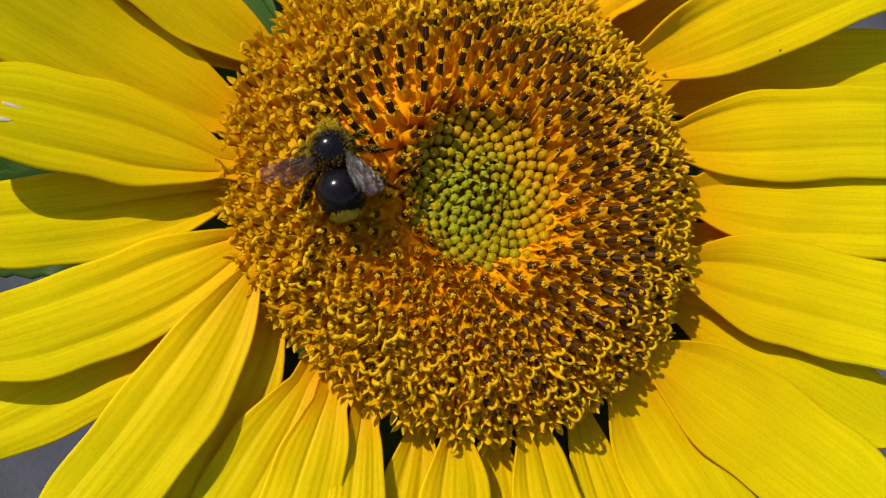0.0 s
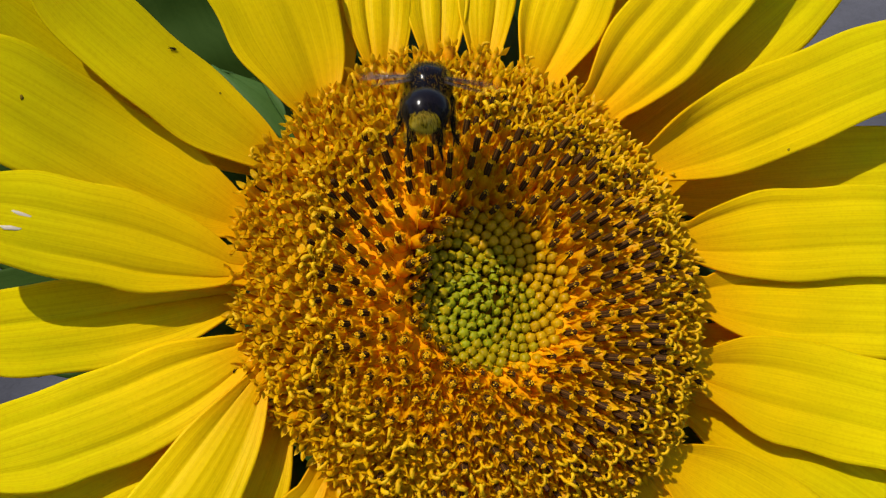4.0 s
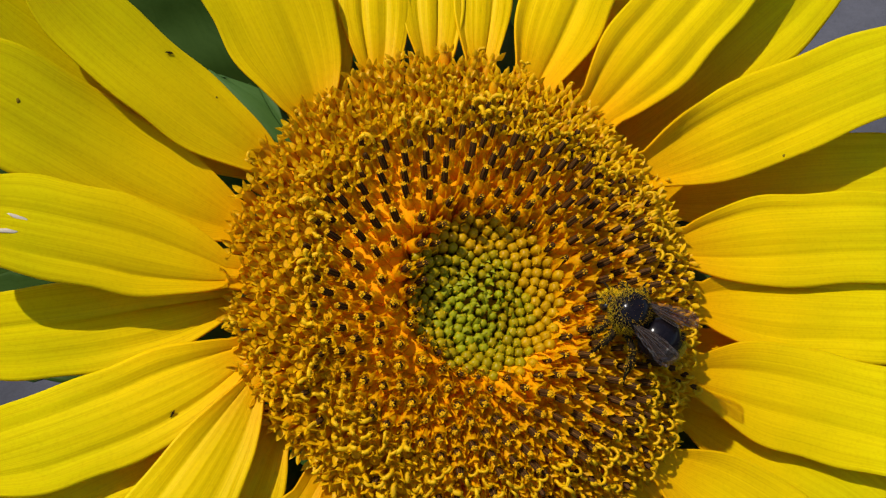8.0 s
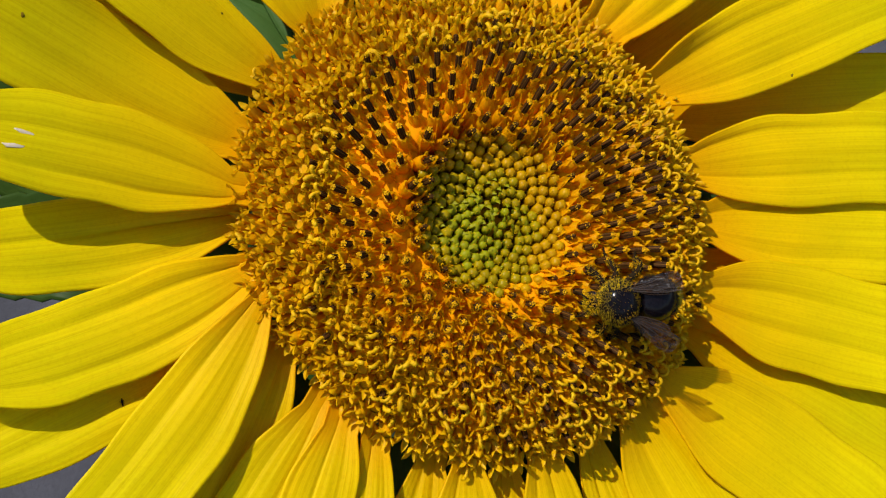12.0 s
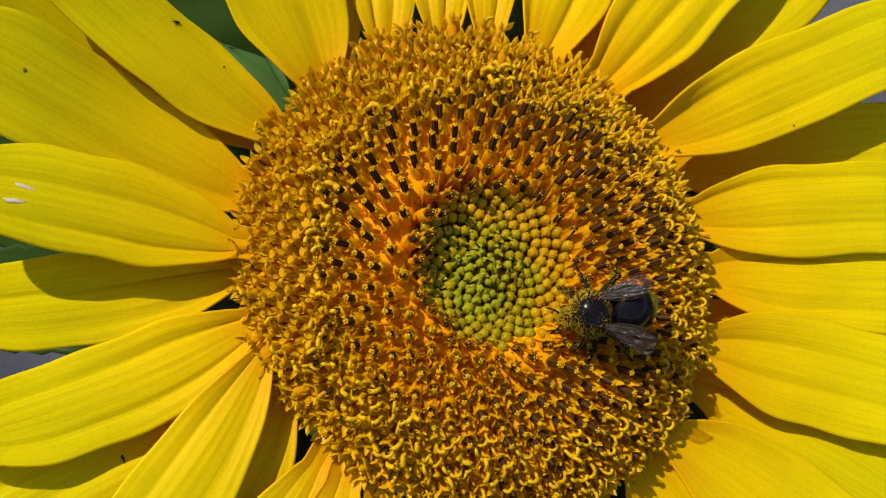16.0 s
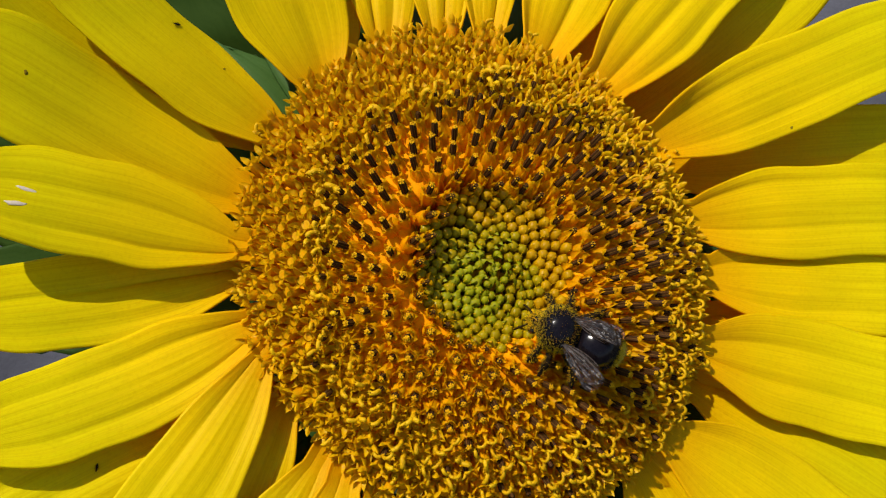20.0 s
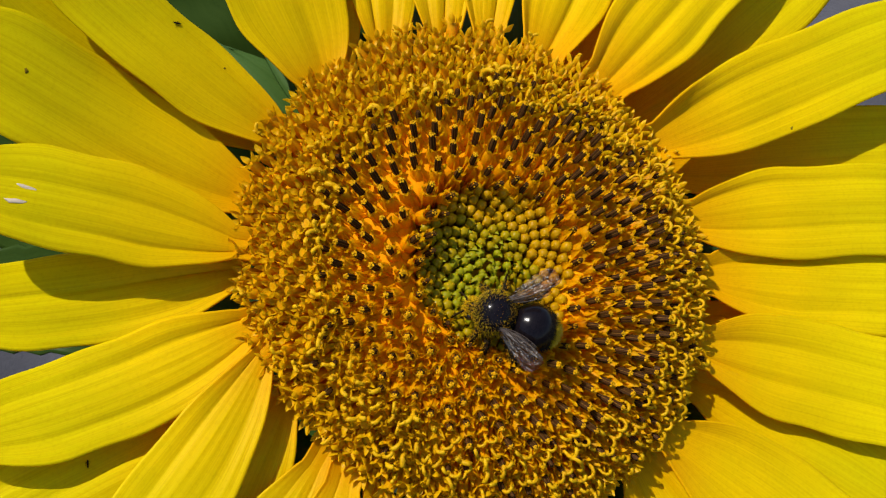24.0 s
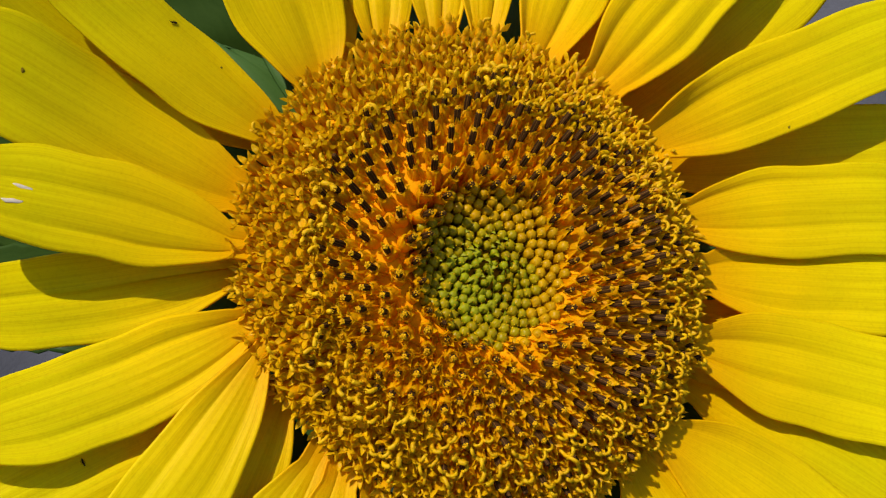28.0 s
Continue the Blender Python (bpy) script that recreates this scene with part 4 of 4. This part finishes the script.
mark(on_petal(65.7, 31.2, 2.7, 20), 0.35, 1.3, SPOT, "blemish", "dark brown fleck")
mark(on_petal(-77.3, 27.6, 9.0, 60), 0.36, 1.2, SPOT, "blemish", "olive brown blemish")
mark(on_petal(-45.9, 33.4, 4.2), 0.2, 1.2, SPOT, "blemish", "small brown fleck")
mark(on_petal(-75.6, 8.8, 6.8, 76), 0.34, 5.0, SCAR, "bruise", "pale bruised streak")
mark(on_petal(-77.2, 6.3, 7.5, 80), 0.4, 4.5, SCAR, "bruise", "pale bruised streak")


def make_thrips(label):
    """A dark slender insect about a millimetre long, along x."""
    bug = tagged(new("thrips"), label, "insect")
    s = Shape()
    s.ball((-0.15, 0, 0.2), (0.5, 0.17, 0.14), 10, 8)
    part("abdomen", s, LIMB, bug)
    s = Shape()
    s.ball((0.42, 0, 0.2), (0.2, 0.14, 0.12), 10, 6)
    head = part("head", s, LIMB, bug)
    for side in (1, -1):
        s = Shape()
        s.tube([(0.55, 0.05 * side, 0.22), (0.72, 0.14 * side, 0.26), (0.85, 0.2 * side, 0.2)], [0.03, 0.025, 0.02], 5)
        part("antenna", s, LIMB, head)
        for k in range(3):
            x = 0.25 - 0.22 * k
            s = Shape()
            s.tube([(x, 0.1 * side, 0.18), (x - 0.05, 0.28 * side, 0.2), (x - 0.1, 0.36 * side, 0.0)], [0.035, 0.03, 0.02], 5)
            part("leg", s, LIMB, bug)
    return bug


crawler = make_thrips("tiny dark thrips crawling over a yellow petal")
resting = make_thrips("tiny dark thrips resting on a petal")
resting.matrix_basis = HEAD @ on_petal(-54.5, 39.2, 7.6, 130)


def motions():
    """The bee's way over the disc and off it, with its wings and legs."""
    rows = [
        (0, -14.8, -0.3, 22.0, -1, 7, 102),
        (0.5, -11.9, 5.0, 20.7, 1, 8, 81),
        (1, -11.6, 3.8, 20.4, 4, 9, 78),
        (1.5, -10.2, 7.8, 18.8, 7, 7, 95),
        (2, -9.3, 12.9, 17.2, 4, 10, 71),
        (2.5, -8.4, 13.2, 16.7, 4, 9, 61),
        (3, -10.8, 14.2, 17.1, 5, 10, 107),
        (3.3, -10.3, 13.5, 17.1, 8, 6, 111),
        (3.6, -9.0, 12.6, 17.0, 8, 6, 99),
        (3.7, -9.0, 15.0, 18.1, 5, 21, 91),
        (3.9, -0.2, 31.8, 20.4, 0, 50, 103),
        (4, -1.7, 28.7, 20.1, 0, 50, 86),
        (4.1, 3.4, 27.3, 19.7, 0, 50, 111),
        (4.3, 11.4, 26.5, 19.4, 0, 50, 112),
        (4.5, 9.7, 26.9, 19.4, 0, 50, 115),
        (5, 21.8, 21.7, 27.4, 0, 22, 89),
        (5.6, 35.9, 6.9, 25.4, 0, 12, 98),
        (6.1, 38.5, -5.7, 15.4, 6, 4, 101),
        (6.5, 37.9, -10.8, 7.2, 20, -2, 99),
        (7, 36.8, -9.3, 8.7, 18, -8, 129),
        (7.5, 36.3, -9.5, 8.4, 18, -7, 140),
        (8, 36.0, -7.9, 8.3, 19, -6, 140),
        (8.5, 32.5, -7.3, 9.8, 11, -3, 146),
        (9, 33.9, -8.1, 8.7, 15, -8, 147),
        (9.5, 31.9, -10.1, 10.8, 8, -9, 176),
        (10, 33.8, -16.4, 11.2, 3, -17, -179),
        (10.5, 36.2, -12.5, 8.9, -1, -19, -166),
        (11, 37.4, -17.1, 9.5, -6, -17, -141),
        (11.5, 33.3, -17.4, 11.0, -4, -17, -169),
        (13.5, 33.1, -19.5, 10.8, -1, -17, 176),
        (14, 32.9, -13.7, 11.5, 10, -7, 142),
        (14.5, 31.7, -10.0, 10.8, 11, -4, 155),
        (15, 31.9, -12.1, 11.7, 10, -5, 161),
        (15.5, 30.6, -11.5, 11.5, 9, -7, 156),
        (16, 27.8, -10.5, 12.2, 5, -11, -172),
        (16.5, 27.7, -9.4, 12.1, 4, -11, -167),
        (17, 29.0, -14.5, 12.9, -2, -11, -141),
        (17.5, 26.9, -14.6, 13.7, 4, -10, -168),
        (18, 27.6, -15.9, 13.7, 7, -9, -177),
        (18.5, 26.6, -15.8, 14.2, 7, -9, -178),
        (19, 25.4, -18.6, 14.9, -1, -11, -136),
        (19.5, 23.7, -18.8, 16.0, 4, -10, -173),
        (20, 22.3, -14.2, 15.3, 12, -2, 158),
        (20.5, 20.5, -15.2, 15.5, 11, -6, -177),
        (21, 20.2, -16.2, 16.8, 3, -10, -166),
        (21.5, 23.9, -14.5, 15.1, 11, -2, 138),
        (23.5, 12.5, -11.4, 13.2, 11, -4, 156),
        (24, 11.9, -11.8, 13.5, 14, -4, 161),
        (24.5, 12.4, -12.2, 13.8, 18, -2, 163),
        (25, 12.1, -12.9, 14.4, 26, 5, 155),
        (25.1, 13.6, -12.6, 13.2, 19, 5, 149),
        (25.2, 19.5, -14.6, 17.4, 0, 50, 87),
        (25.3, 20.1, -13.5, 20.4, 0, 50, 110),
        (25.4, 15.5, -18.2, 24.4, 0, 50, 90),
        (25.5, 13.0, -20.9, 26.4, 0, 50, 95),
        (25.6, 30.8, -19.6, 26.4, 0, 50, 51),
        (25.7, 53.9, -14.8, 21.4, 0, 50, 52),
        (25.8, 61.7, -5.5, 23.4, 0, 50, 79),
        (25.9, 50.9, -1.0, 25.4, 0, 50, 100),
        (26, 52.5, 11.1, 27.4, 0, 50, 81),
        (26.1, 61.6, 20.9, 33.4, 0, 50, 58),
        (26.4, 70.0, 95.0, 70.0, 0, 20, 60),
        (27, 200.0, 330.0, 260.0, 0, 10, 55),
        (28, 600.0, 900.0, 800.0, 0, 10, 55),
    ]
    steps = [
        (0, -40.0, -13.0, -0.4, 215), (4.5, -42.5, -14.5, -0.3, 215), (6.5, -46.0, -16.6, -0.2, 215), (7.5, -50.5, -19.6, 0.0, 215), (8.5, -53.0, -21.3, 0.3, 220),
        (9.5, -55.8, -24.5, 0.8, 235), (10.5, -59.0, -30.8, 3.9, 240), (11.5, -62.7, -34.3, 4.1, 225), (17.5, -62.5, -34.1, 4.1, 235), (18.6, -64.5, -34.5, 0.5, 200), (28, -66.0, -33.0, -2.0, 190),
    ]
    walk(crawler, [(t, HEAD @ on_petal(x, y, z, turn)) for t, x, y, z, turn in steps])
    walk(bee, [(t, F @ at(x, y, z) @ pose(0, 0, 0, rx, ry, rz)) for t, x, y, z, rx, ry, rz in rows])
    rest = [
        (0, 70, 16), (0.5, 54, 42), (1, 62, 48), (1.5, 58, 65), (2, 42, 20), (2.5, 64, 18), (3, 47, 37), (3.6, 40, 64),
        (6.5, 18, 71), (7, -7, 38), (7.5, -10, 14), (8, 1, 6), (8.5, -5, 13), (9, -8, 10), (9.5, 26, 10), (10, 51, -8),
        (10.5, 20, 6), (11, 48, -8), (11.5, 31, -2), (13.5, 26, -4), (14, -2, 12), (14.5, 7, -6), (15, 9, -4), (15.5, 5, -6),
        (16, 23, 0), (16.5, 17, 16), (17, 29, -10), (17.5, 27, 4), (18, 28, -2), (18.5, 30, -3), (19, 38, -12), (19.5, 41, -10),
        (20, 24, -14), (20.5, 20, 10), (21, 32, 2), (21.5, -5, 21), (23.5, 30, 50), (24, 23, 36), (24.5, 31, 22), (25, 26, 35),
        (25.1, 48, 48),
    ]
    times = [r[0] for r in rest]
    flights = ((3.7, 6.4), (25.17, 28.0))
    beats = sorted({*times, *(round(k / 30, 3) for k in range(841) if any(a <= k / 30 <= min(b, 26.5) for a, b in flights)), 28.0})
    beats = [t for t in beats if t in times or any(a <= t <= b for a, b in flights)]
    for wing, side, fore in WINGS:
        hinge = (2.4 if fore else 1.7, 2.5 * side, 2.1 if fore else 1.8)
        keyed = []
        for t in beats:
            flying = any(a <= t <= b for a, b in flights)
            spread = float(np.interp(t, times, [r[1] if side > 0 else r[2] for r in rest]))
            flap = 0.0
            if flying:
                spread, flap = 96.0, (48.0 if round(t * 30) % 2 else -22.0)
            turn = 180 - side * (spread + (0 if fore else -7))
            keyed.append((t, at(*hinge) @ pose(0, 0, 0, 0, 0, turn) @ pose(0, 0, 0, side * 12, (-8 - flap if flying else -19 if fore else -16), 0)))
        walk(wing, keyed)
    for leg, side, k in LEGS:
        x, y, z, turn = HIPS[k]
        keyed = []
        for n in range(141):
            t = n * 0.2
            flying = any(a <= t <= b for a, b in flights)
            step = 0 if flying else 9 * math.sin(t * 3.1 + k * 2.1 + (1.6 if side > 0 else 0))
            drop = -20 if flying else 6 * math.sin(t * 2.3 + k)
            keyed.append((t, at(x, y * side, z) @ pose(0, 0, 0, 0, 0, side * (turn + step + ((-10, 45, 34)[k] if flying else 0))) @ pose(0, 0, 0, side * drop, 0, 0)))
        walk(leg, keyed)


motions()
